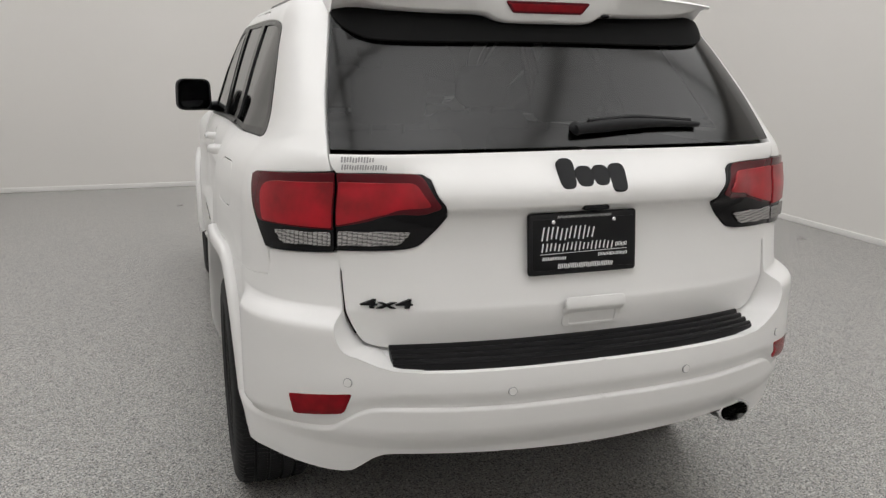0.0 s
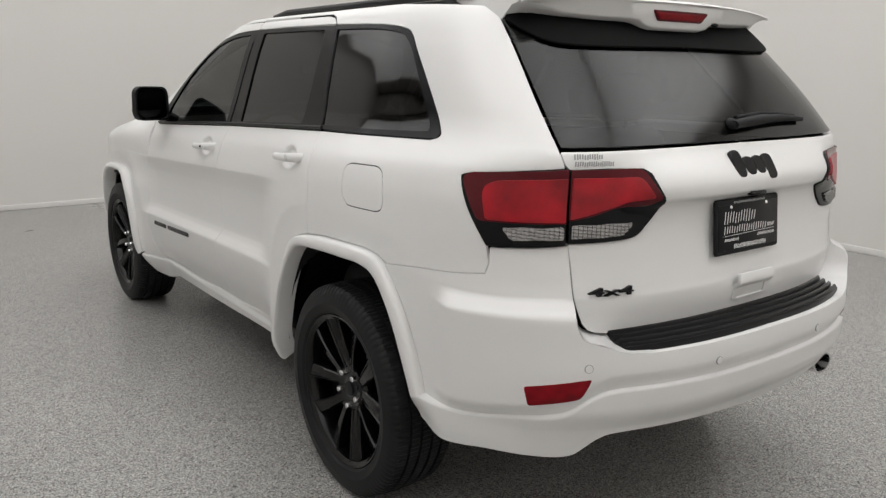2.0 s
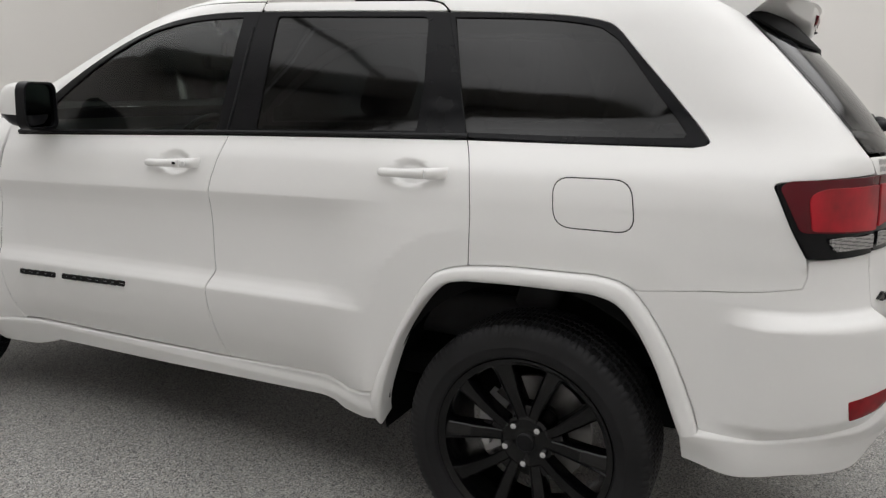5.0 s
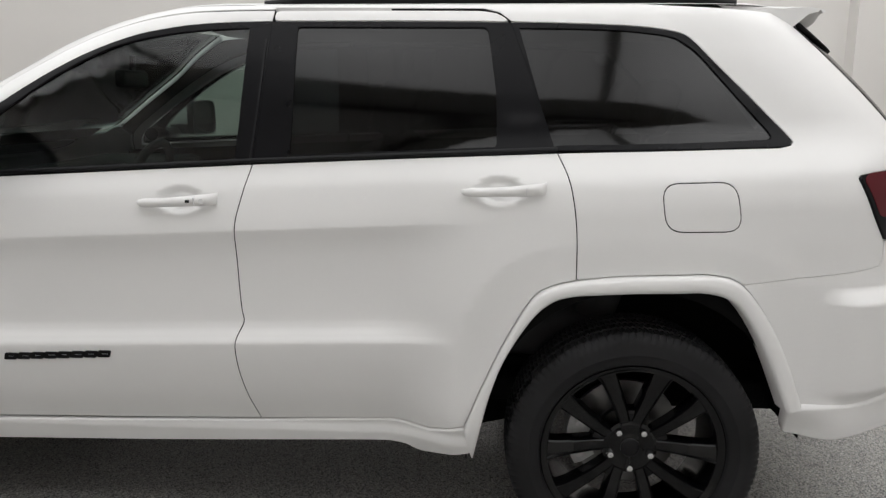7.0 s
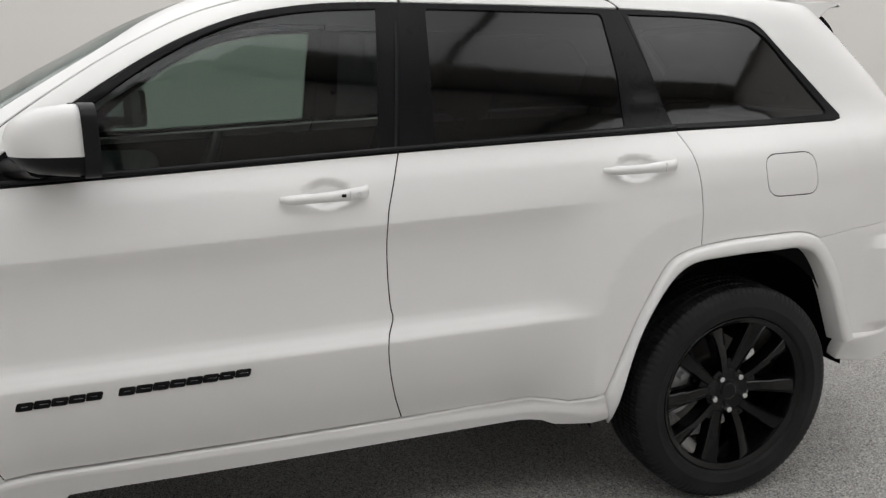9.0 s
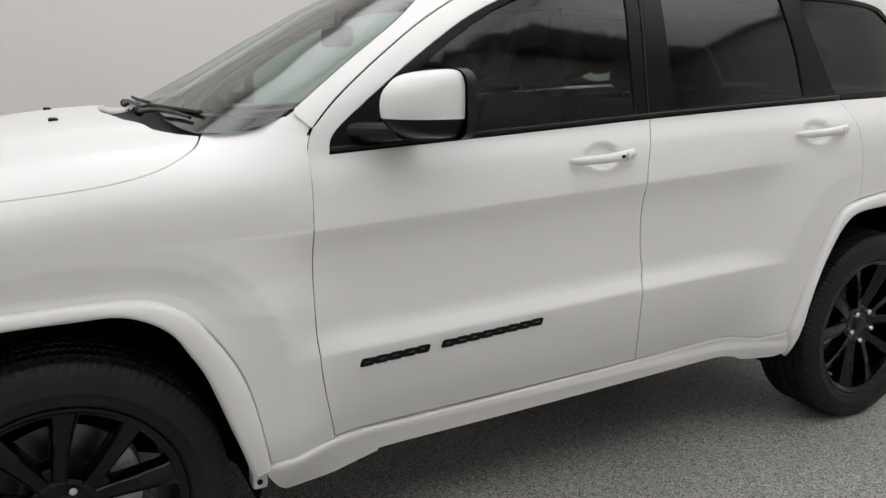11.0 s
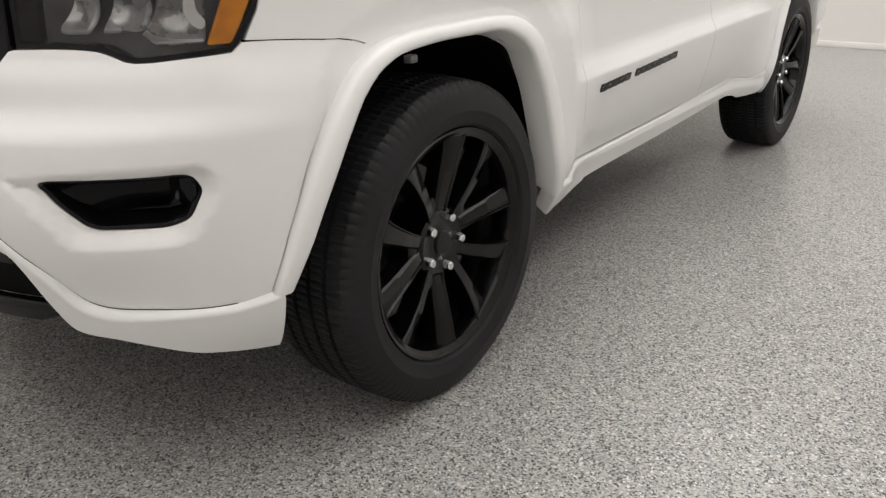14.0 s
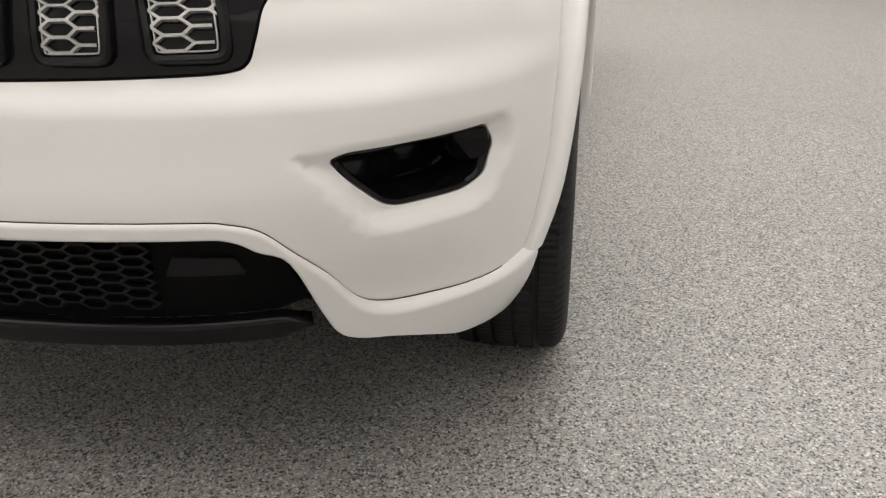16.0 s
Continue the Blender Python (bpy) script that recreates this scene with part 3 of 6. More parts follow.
door_loop = GAP_FENDER + GAP_COWL[1:] + GAP_PILLAR[1:] + FRAME_F + BELT_F[1:-1] + GAP_DOORS_LOW + [(1.6, 0.421)]
front_doors = pair("front_door", lambda s: sheet("front_door", body, door_loop, WHITE, gap=0.0028, sides=s, grid=(0.025, 0.005), off=lambda u, z: cup(u, z, 1.365, 1.131)), car)
rear_loop = GAP_DOORS_LOW[::-1] + BELT_R[1:] + GAP_QUARTER[1:] + FLARE_R_OUT[::-1][1:] + [(0.62, 0.432), (0.726, 0.444)]
rear_doors = pair("rear_door", lambda s: sheet("rear_door", body, rear_loop, WHITE, gap=0.0028, sides=s, grid=(0.025, 0.005), off=lambda u, z: cup(u, z, 0.412, 1.170)), car)
frame_loop = [(1.108, 1.693), (0.80, 1.694), (0.47, 1.692), (0.418, 1.682), (0.384, 1.655), (0.75, 1.658), (1.110, 1.657)]
for d, s in zip(rear_doors, BOTH):
    put("window_frame", sheet("window_frame", body, rounded([(*p, 0.02) for p in frame_loop], 3), WHITE, sides=(s,), grid=(0.05, 0.012)), d)



def gap_shade(line, owners, f=body, deep=0.0035, wide=0.006, sides=BOTH, name="door_seal"):
    """Matt black strip just under the panels that stands in for a gap's shade."""
    a, b = [], []
    for i, p in enumerate(line):
        q, r = line[max(i-1, 0)], line[min(i+1, len(line)-1)]
        d = Vector((r[0]-q[0], r[1]-q[1])).normalized()*wide
        a.append((p[0]-d.y, p[1]+d.x))
        b.append((p[0]+d.y, p[1]-d.x))
    for o, s in zip(owners, sides):
        put(name, band(name, f, a, b, MATT, [(0, -deep), (1, -deep)], (s,)), o, "black rubber seal" if name == "door_seal" else "")


gap_shade(GAP_FENDER, front_doors)
gap_shade(GAP_COWL, front_doors)
gap_shade(GAP_PILLAR, front_doors)
gap_shade(GAP_DOORS_LOW, rear_doors)
gap_shade(flow([(1.1085, 1.692), (1.110, 1.60), (1.128, 1.45), (1.151, 1.238)], 3), rear_doors, deep=0.0045, wide=0.005)
gap_shade(GAP_QUARTER, rear_doors)
gap_shade(flow([(0.75, 1.694), (0.47, 1.693), (0.42, 1.684), (0.386, 1.656)], 4), rear_doors)

# rear quarter and tail
quarter_loop = GAP_QUARTER[::-1] + flow([(0.248, 1.277), (-0.10, 1.287), (-0.392, 1.295)], 4)[1:] + flow([(-0.392, 1.295), (-0.428, 1.306), (-0.417, 1.33), (-0.31, 1.44), (-0.204, 1.546), (-0.147, 1.604), (-0.091, 1.628), (0.058, 1.645), (0.384, 1.656)], 4)[1:] + \
    [(0.42, 1.684), (0.47, 1.697), (1.2, 1.700), (1.2, 1.712), (0.0, 1.712), (-0.25, 1.70), (-0.46, 1.688)] + flow([(-0.525, 1.655), (-0.558, 1.622), (-0.640, 1.53), (-0.737, 1.415), (-0.838, 1.293), (-0.861, 1.246)], 4) + \
    flow([(-0.861, 1.246), (-0.73, 1.236), (-0.630, 1.226), (-0.596, 1.216), (-0.605, 1.188), (-0.642, 1.106), (-0.684, 1.033)], 4)[1:] + [(-0.691, 0.985), (-0.682, 0.955), (-0.60, 0.943), (-0.300, 0.908)] + FLARE_R_OUT2[::-1]
tail_line = FLARE_R_OUT2[::-1]
tail_keep = [p for p in tail_line if p[1] > 0.909 or p[0] > -0.1]
quarter_loop = quarter_loop[:-len(tail_line)] + tail_keep[:-1]
FUEL = rounded([(-0.058, 1.062, .05), (-0.042, 1.198, .05), (-0.255, 1.203, .05), (-0.278, 1.062, .05)], 6)
quarters = pair("quarter_panel", lambda s: sheet("quarter_panel", body, quarter_loop, WHITE, gap=0.0024, holes=[FUEL] if s[0] > 0 else [], sides=s, grid=(0.035, 0.018)), car)
put("fuel_door", sheet("fuel_door", body, FUEL, WHITE, gap=0.0028, grid=(0.03, 0.02)), quarters[0], "flush fuel filler flap")
# black strip painting in the shade round the fuel flap
gap_shade(FUEL+FUEL[:1], quarters[:1], deep=0.003, wide=0.005, sides=(1,))
for q, s in zip(quarters, BOTH):
    for o, i in ((FLARE_R_OUT2, FLARE_R_IN2),):
        put("arch_flare", band("arch_flare", body, o, i, WHITE, FLARE_PROF, (s,)), q)
for d, s in zip(rear_doors, BOTH):
    put("arch_flare", band("arch_flare", body, FLARE_R_OUT, FLARE_R_IN, WHITE, FLARE_PROF, (s,)), d)

# hatch, glass, bumper
HATCH_EDGE = flow([(-0.880, 1.03), (-0.893, 0.94), (-0.913, 0.855), (-0.940, 0.798), (-1.0, 0.783)], 4)
LIGHT_IN = flow([(-0.871, 1.243), (-0.98, 1.244), (-1.075, 1.242)], 3) + flow([(-1.105, 1.229), (-1.138, 1.187), (-1.158, 1.158), (-1.140, 1.128), (-1.092, 1.08), (-1.06, 1.056), (-1.0, 1.048), (-0.877, 1.045)], 4)
hatch_loop = [(-0.841, 1.291), (-0.861, 1.254)] + LIGHT_IN + HATCH_EDGE + [(-1.3, 0.782)] + mid(rear_u, 0.782, 1.293, 44) + [(-1.2, 1.292)]
hatch = put("hatch", sheet("hatch", body, hatch_loop, WHITE, gap=0.0018, sides=BOTH, middle=rear_mid, grid=(0.04, 0.012)), car)
glass_loop = [(-0.838, 1.297)] + flow([(-0.838, 1.297), (-0.74, 1.418), (-0.640, 1.533), (-0.558, 1.626), (-0.53, 1.652)], 4)[1:] + [(-0.60, 1.668)] + mid(rear_u, 1.67, 1.297, 40)
put("rear_window", sheet("rear_window", body, glass_loop, REAR_TINT, sides=BOTH, middle=rear_mid, grid=(0.05, 0.03), depth=0.004, off=0.001), hatch, "dark tinted rear window")
SEAM = flow([(-0.487, 0.534), (-0.56, 0.538), (-0.64, 0.545), (-0.755, 0.568), (-0.84, 0.577), (-0.89, 0.585), (-0.925, 0.600), (-0.965, 0.629), (-1.01, 0.647), (-1.10, 0.652), (-1.38, 0.650), (-1.62, 0.65)], 4)
low_tail = [p for p in FLARE_R_OUT2 if p[1] <= 0.908 and p[0] < -0.1]
bumper_loop = [(-0.300, 0.908)] + low_tail + SEAM[1:] + mid(rear_u, 0.65, 0.752, 8) + [(-1.12, 0.752), (-1.06, 0.755), (-1.02, 0.766), (-0.975, 0.783)] + HATCH_EDGE[::-1][3:] + flow([(-0.880, 1.039), (-0.80, 1.034), (-0.690, 1.029)], 3) + [(-0.691, 0.985), (-0.682, 0.955), (-0.60, 0.943)]
SEAM_Z = [(-1.38, 0.650), (-1.10, 0.652), (-1.01, 0.647), (-0.965, 0.629), (-0.925, 0.600), (-0.84, 0.577), (-0.64, 0.545), (-0.487, 0.534)]
shelf = lambda u, z: 0.028*min(1.0, max(0.0, (0.893-z)/0.043))*step(-0.50, -0.62, u)*(0.4+0.6*step(0.0, 0.05, z-spl(SEAM_Z, u)))*(1+0.35*step(-0.95, -0.75, u))
rear_bumper = put("rear_bumper", sheet("rear_bumper", bump, bumper_loop, WHITE, sides=BOTH, middle=rear_mid, grid=(0.035, 0.009), off=shelf, depth=0.03, gap=0.0018), car)
TAIL_SEAM = flow([(-0.688, 1.03), (-0.691, 0.985), (-0.682, 0.955), (-0.60, 0.943), (-0.31, 0.909)], 4)
# dark strip behind the tail seam, in place of the shade there
for s in BOTH:
    put("seam_strip", band("seam_strip", body, [(u-0.010, z-0.010) for u, z in TAIL_SEAM], [(u+0.010, z+0.010) for u, z in TAIL_SEAM], DARK, [(0, -0.016), (1, -0.016)], (s,)), rear_bumper)
VAL = flow([(-0.453, 0.445), (-0.55, 0.437), (-0.63, 0.446), (-0.70, 0.454), (-0.79, 0.447), (-0.86, 0.441), (-0.905, 0.445), (-0.935, 0.464), (-0.978, 0.497), (-1.03, 0.512), (-1.18, 0.512), (-1.40, 0.504), (-1.62, 0.497)], 4)
val_loop = [(-0.446, 0.526)] + SEAM + mid(rear_u, 0.65, 0.497, 14) + VAL[::-1]
put("lower_valance", sheet("lower_valance", bump, val_loop, WHITE, sides=BOTH, middle=rear_mid, grid=(0.035, 0.012), off=lambda u, z: 0.030-0.035*step(0.54, 0.45, z)*step(-0.60, -0.45, u), sharp=0.006, depth=0.05), rear_bumper)
# black strip that puts the groove's shade above the valance
for s in BOTH:
    put("seam_strip", band("seam_strip", bump, [(u, z+0.018) for u, z in SEAM[:-2]], [(u, z-0.018) for u, z in SEAM[:-2]], MATT, [(0, -0.004), (1, -0.004)], (s,)), rear_bumper)

# wings, bonnet, front end
HOOD_EDGE = [(a_at(y, z), y) for y, z in flow([(2.512, 1.222), (2.545, 1.20), (2.60, 1.176), (2.66, 1.156), (2.75, 1.138), (2.87, 1.124), (3.0, 1.112), (3.2, 1.089), (3.36, 1.061), (3.40, 1.04), (3.43, 1.008)], 4)]
wing_loop = GAP_FENDER[::-1] + [(2.236, 0.405), (2.43, 0.405)] + [p for p in FLARE_F_OUT[::-1] if p[1] < 0.872 and p[0] < 2.7] + [p for p in FLARE_F_OUT[::-1] if p[1] >= 0.872] + [(3.135, 0.866), (3.165, 0.876), (3.20, 0.882), (3.275, 0.889), (3.318, 0.892), (3.360, 0.894), (3.338, 0.940), (3.320, 1.003)] + [(uy(front_half(y), y, spl(SHOULDER, y)+0.004), spl(SHOULDER, y)+0.004) for y in (3.36-1.068*k/24 for k in range(25))]
ARCH_LINE = [(2.90, 1.092), (3.136, 1.043), (3.204, 1.007), (3.245, 0.961), (3.272, 0.916), (3.33, 0.83)]
def arch_crease(u, z):
    """Wing and bumper draw in below a crease that runs round the front wheel arch and dies out at its ends."""
    if not 2.40 < u < 3.40 or z > 1.0: return 0.0
    d = ((abs(u-AXLE)/0.47)**3.4+(max(0.0, z-0.38)/0.535)**3.4)**(1/3.4)
    tuck = min(1.0, max(0.0, (spl(ARCH_LINE, max(2.90, min(3.33, u)))-d)/0.11))
    return -0.0105*tuck*(step(0.70, 0.86, z)*step(2.40, 2.54, u) if u < AXLE else step(0.48, 0.66, z))

wings = pair("front_wing", lambda s: sheet("front_wing", body, wing_loop, WHITE, gap=0.0022, sides=s, grid=(0.024, 0.011), off=arch_crease, middle=lambda u, z: z > 1.0005 and u < 3.31), car)
upper = [(0.0, 2.290), (a_at(2.285, 1.10), 2.285), (a_at(2.279, 1.198), 2.279), (a_at(2.256, 1.254), 2.256), (a_at(2.288, 1.268), 2.288), (a_at(2.37, 1.250), 2.37), (a_at(2.44, 1.234), 2.44), (a_at(2.50, 1.226), 2.50)] + HOOD_EDGE + [(a_at(3.40, 1.004), 3.395), (0.0, 3.378)]
for w, s in zip(wings, BOTH):
    put("wing_top", sheet("wing_top", top, upper, WHITE, gap=0.0036, flip=True, sides=(s,), grid=(0.02, 0.05), depth=0.012, middle=lambda a, y: a < 0.001), w)
hood_loop = HOOD_EDGE + [(0.04, 3.50), (0.06, 3.56), (0.09, 3.61), (0.14, 3.65), (0.25, 3.68), (0.5, 3.698), (1.0, 3.704), (1.0, 2.680), (0.75, 2.652), (0.64, 2.604), (0.585, 2.556)]
# black strip stands in for the shade in the bonnet gap
gap_shade(HOOD_EDGE[:-2], wings, f=top, deep=-0.006, wide=0.006, name="bonnet_seal")
bulge = lambda a, y: 0.010*step(0.62, 0.68, a)*step(3.69, 3.3, y)
hood = put("bonnet", sheet("bonnet", top, hood_loop, WHITE, gap=0.0036, flip=True, sides=BOTH, middle=top_mid, grid=(0.025, 0.04), off=bulge), car)
for w, s in zip(wings, BOTH):
    put("arch_flare", band("arch_flare", body, FLARE_F_OUT, FLARE_F_IN, WHITE, FLARE_PROF, (s,), lambda u, z: 0.75+0.25*step(0.44, 0.58, z) if u > 3 else 1.0), w)

# windscreen, pillars, roof
SHIELD_EDGE = flow([(2.56, 1.228), (2.46, 1.231), (2.37, 1.252), (2.295, 1.293), (2.16, 1.395), (2.0, 1.518), (1.92, 1.60), (1.86, 1.66), (1.84, 1.69)], 4)
shield_loop = SHIELD_EDGE + mid(front_u, 1.69, 1.262, 60) + [(3.2, 1.260), (2.9, 1.252), (2.7, 1.240)]
put("windscreen", sheet("windscreen", body, shield_loop, SHIELD, sides=BOTH, middle=front_mid, grid=(0.05, 0.03), depth=0.005, off=-0.002), car, "pale green windscreen")
pillar_loop = GAP_PILLAR + [(1.108, 1.712), (1.60, 1.712)] + SHIELD_EDGE[::-1][:-12] + [(2.302, 1.278), (2.258, 1.236)]
foot_loop = [(2.264, 1.240), (2.30, 1.230), (2.335, 1.238), (2.345, 1.258), (2.297, 1.289), (2.272, 1.30)]
pillars = pair("windscreen_pillar", lambda s: sheet("windscreen_pillar", body, pillar_loop, WHITE, sides=s, grid=(0.035, 0.02)), car)
for p, s in zip(pillars, BOTH):
    put("pillar_trim", sheet("pillar_trim", body, pillar_loop, CLOTH, sides=(s,), grid=(0.04, 0.03), gap=-0.004, depth=0.003, off=-0.031), p, "dark inner pillar trim")
    put("pillar_foot", sheet("pillar_foot", body, foot_loop, WHITE, sides=(s,), grid=(0.03, 0.02), gap=0, depth=0.004, off=-0.008), p)

rv, rf = [], []
US = [-0.55+2.5*i/48 for i in range(49)]
for u in US:
    x, y, z = skin(u, 1.71)
    for j in range(17):
        k = 1-j/8
        zz = z+0.045*(1-abs(k)**2.2)*min(1, step(1.95, 1.5, u)+0.15)
        rv.append((x*k, y, zz))
rf = [(i*17+j, i*17+j+1, (i+1)*17+j+1, (i+1)*17+j) for i in range(48) for j in range(16)]
roof = put("roof", mesh("roof", rv, [f[::-1] for f in rf], WHITE), car)
lv = [(x*0.97, y, z-0.04) for x, y, z in rv]
put("headliner", mesh("headliner", lv, rf, LINER), roof, "pale grey fabric headliner")


# ---- the car: glass, lamps and front end ----
def glazing(name, trim_loop, glass_loop, mat, owners, label, both=True):
    for d, s in zip(owners, BOTH):
        put("window_trim", sheet("window_trim", body, trim_loop, PILLAR, holes=[glass_loop], sides=(s,), grid=(0.05, 0.03), depth=0.012, gap=0.001, off=0.002), d)
        put(name, sheet(name, body, glass_loop, mat, sides=(s,), grid=(0.06, 0.05), gap=-0.004, depth=0.004, off=-0.004), d, label)


B_UP = flow([(1.112, 1.656), (1.128, 1.45), (1.150, 1.238)], 3)
glass_f = flow([(1.207, 1.250), (1.180, 1.637)], 2) + flow([(1.32, 1.631), (1.46, 1.617), (1.63, 1.578), (1.80, 1.488), (1.95, 1.378), (2.045, 1.302), (2.085, 1.262)], 4) + [(2.095, 1.207), (1.92, 1.212)]
glazing("window_glass", FRAME_F[::-1] + B_UP + BELT_F[::-1][1:-1], glass_f, SIDE_TINT, front_doors, "lightly tinted window glass")
C_GAP = flow([(0.386, 1.652), (0.318, 1.472), (0.252, 1.279)], 4)
glass_r = rounded([(1.040, 1.262, .008), (1.032, 1.640, .012), (0.455, 1.638, .02), (0.425, 1.43, .05), (0.425, 1.292, .010)], 4)
glazing("window_glass", B_UP[::-1] + [(0.75, 1.656)] + C_GAP + BELT_R[::-1][1:-1], glass_r, TINT, rear_doors, "dark privacy glass")
q_trim = [(0.246, 1.283)] + C_GAP[::-1][1:] + flow([(0.384, 1.654), (0.058, 1.643), (-0.091, 1.626), (-0.147, 1.602), (-0.204, 1.544), (-0.31, 1.438), (-0.415, 1.33), (-0.425, 1.307), (-0.392, 1.297), (-0.1, 1.289)], 4)[1:]
q_glass = [(0.262, 1.297), (0.362, 1.636)] + flow([(0.20, 1.634), (0.05, 1.628), (-0.074, 1.613), (-0.12, 1.594), (-0.17, 1.555), (-0.27, 1.442), (-0.362, 1.34), (-0.365, 1.322), (-0.345, 1.316), (-0.1, 1.306)], 4)
glazing("window_glass", q_trim, q_glass, TINT, quarters, "dark privacy glass")

# moulding along the window sills and down the door pillar
for doors, line in ((front_doors, BELT_F), (rear_doors, BELT_R)):
    for d, s in zip(doors, BOTH):
        put("belt_strip", band("belt_strip", body, [(u, z+0.016) for u, z in line], [(u, z+0.003) for u, z in line], SATIN, [(0, 0.0), (0.08, 0.006), (0.5, 0.0085), (0.92, 0.006), (1, 0.0)], (s,)), d, "black belt moulding")
for d, s in zip(front_doors, BOTH):
    put("pillar_strip", band("pillar_strip", body, [(u+0.014, z) for u, z in B_UP[1:]], [(u+0.006, z) for u, z in B_UP[1:]], SATIN, [(0, 0.0), (0.1, 0.005), (0.9, 0.005), (1, 0.0)], (s,)), d)

# tail lamps: the outer half on the quarter, the inner half on the hatch
out_loop = flow([(-0.868, 1.245), (-0.73, 1.237), (-0.630, 1.227), (-0.597, 1.217)], 3) + flow([(-0.605, 1.188), (-0.642, 1.106), (-0.684, 1.034)], 3) + flow([(-0.715, 1.032), (-0.80, 1.036), (-0.872, 1.041)], 3)
in_loop = LIGHT_IN + [(-0.874, 1.15)]
out_red = rounded([(-0.867, 1.2435, .003), (-0.73, 1.2355, .05), (-0.622, 1.2255, .015), (-0.606, 1.210, .01), (-0.658, 1.103, .015), (-0.8685, 1.100, .004)], 4)
in_red = rounded([(-0.8745, 1.2425, .003), (-1.075, 1.2410, .03), (-1.148, 1.163, .015), (-1.09, 1.148, .03), (-1.01, 1.148, .04), (-0.945, 1.122, .03), (-0.8760, 1.108, .006)], 4)
out_core = rounded([(-0.8650, 1.221, .004), (-0.705, 1.212, .02), (-0.668, 1.192, .025), (-0.682, 1.108, .010), (-0.8660, 1.105, .004)], 4)
in_core = rounded([(-0.8780, 1.222, .004), (-1.068, 1.218, .02), (-1.120, 1.168, .014), (-1.02, 1.157, .03), (-0.945, 1.130, .03), (-0.8790, 1.113, .004)], 4)
out_clear = rounded([(-0.865, 1.091, .004), (-0.722, 1.088, .01), (-0.744, 1.056, .008), (-0.865, 1.059, .004)], 3)
in_clear = rounded([(-0.882, 1.095, .004), (-1.050, 1.097, .012), (-1.018, 1.063, .008), (-0.882, 1.061, .004)], 3)
for owners, loop, red, core, clear in ((quarters, out_loop, out_red, out_core, out_clear), ((hatch, hatch), in_loop, in_red, in_core, in_clear)):
    for o, s in zip(owners, BOTH):
        lamp = put("tail_light", sheet("tail_light", body, loop, GLOSS, sides=(s,), grid=(0.025, 0.02), gap=0.0016, depth=0.03, off=0.006), o, "smoked black tail lamp with red lens")
        put("red_surround", sheet("red_surround", body, red, LENS_DARK, sides=(s,), grid=(0.025, 0.02), gap=0, depth=0.006, off=0.0085), lamp, "dark red outer lens")
        put("red_lens", sheet("red_lens", body, core, LENS_RED, sides=(s,), grid=(0.025, 0.02), gap=0, depth=0.006, off=0.0135), lamp, "bright red lens")
        put("clear_lens", sheet("clear_lens", body, clear, CLEAR, sides=(s,), grid=(0.002, 0.004), gap=0, depth=0.004, off=lambda u, z: 0.0120+0.0022*math.sin(u*560)+0.0012*math.sin(z*900+u*90)), lamp, "clear ribbed reversing lens")

# front bumper
FOG = rounded([(3.684, 0.676, .012), (3.662, 0.685, .01), (3.462, 0.686, .018), (3.446, 0.655, .012), (3.470, 0.603, .016), (3.496, 0.590, .018), (3.614, 0.590, .02), (3.654, 0.633, .03)], 4)
LAMP_LOW = [(3.362, 0.893)] + flow([(3.379, 0.877), (3.44, 0.871), (3.512, 0.8655), (3.542, 0.877), (3.566, 0.887), (3.62, 0.891), (3.692, 0.889)], 3)
LIP = flow([(3.405, 0.426), (3.44, 0.424), (3.54, 0.427), (3.610, 0.430), (3.652, 0.451), (3.693, 0.508), (3.735, 0.555), (3.766, 0.587), (3.80, 0.600), (3.85, 0.605), (4.08, 0.606)], 4)
GRILLE_EDGE = flow([(3.702, 0.886), (3.721, 0.862), (3.738, 0.824), (3.748, 0.803), (3.770, 0.793), (3.845, 0.789), (4.06, 0.785)], 4)
front_loop = [p for p in FLARE_F_OUT if p[1] < 0.866 and p[0] > 3.1] + [(3.165, 0.876), (3.20, 0.882), (3.275, 0.889), (3.318, 0.892)] + LAMP_LOW + GRILLE_EDGE + mid(front_u, 0.785, 0.606, 10) + LIP[::-1]


# hollow round the fog lamp
POCKET = rounded([(3.730, 0.690, .01), (3.59, 0.704, .02), (3.43, 0.708, .03), (3.414, 0.65, .03), (3.47, 0.560, .03), (3.645, 0.556, .03)], 4)


def off_line(p, a, b):
    """Distance of a point from a line's stretch."""
    dx, dz = b[0]-a[0], b[1]-a[1]
    k = min(1.0, max(0.0, ((p[0]-a[0])*dx+(p[1]-a[1])*dz)/max(1e-9, dx*dx+dz*dz)))
    return math.hypot(p[0]-a[0]-k*dx, p[1]-a[1]-k*dz)


def dent(u, z):
    low = step(0.56, 0.44, z)*step(3.45, 3.62, u)*0.010
    ridge = 0.007*step(0.93, 0.878, z)*step(0.79, 0.865, z)*step(3.34, 3.40, u)
    d = 0.0
    if 3.40 < u < 3.75 and 0.54 < z < 0.72 and within((u, z), POCKET):
        d = min(off_line((u, z), a, b) for a, b in zip(POCKET, POCKET[1:]+POCKET[:1]))
    return -0.024*step(0.0, 1.0, d/0.034)-low+ridge+arch_crease(u, z)


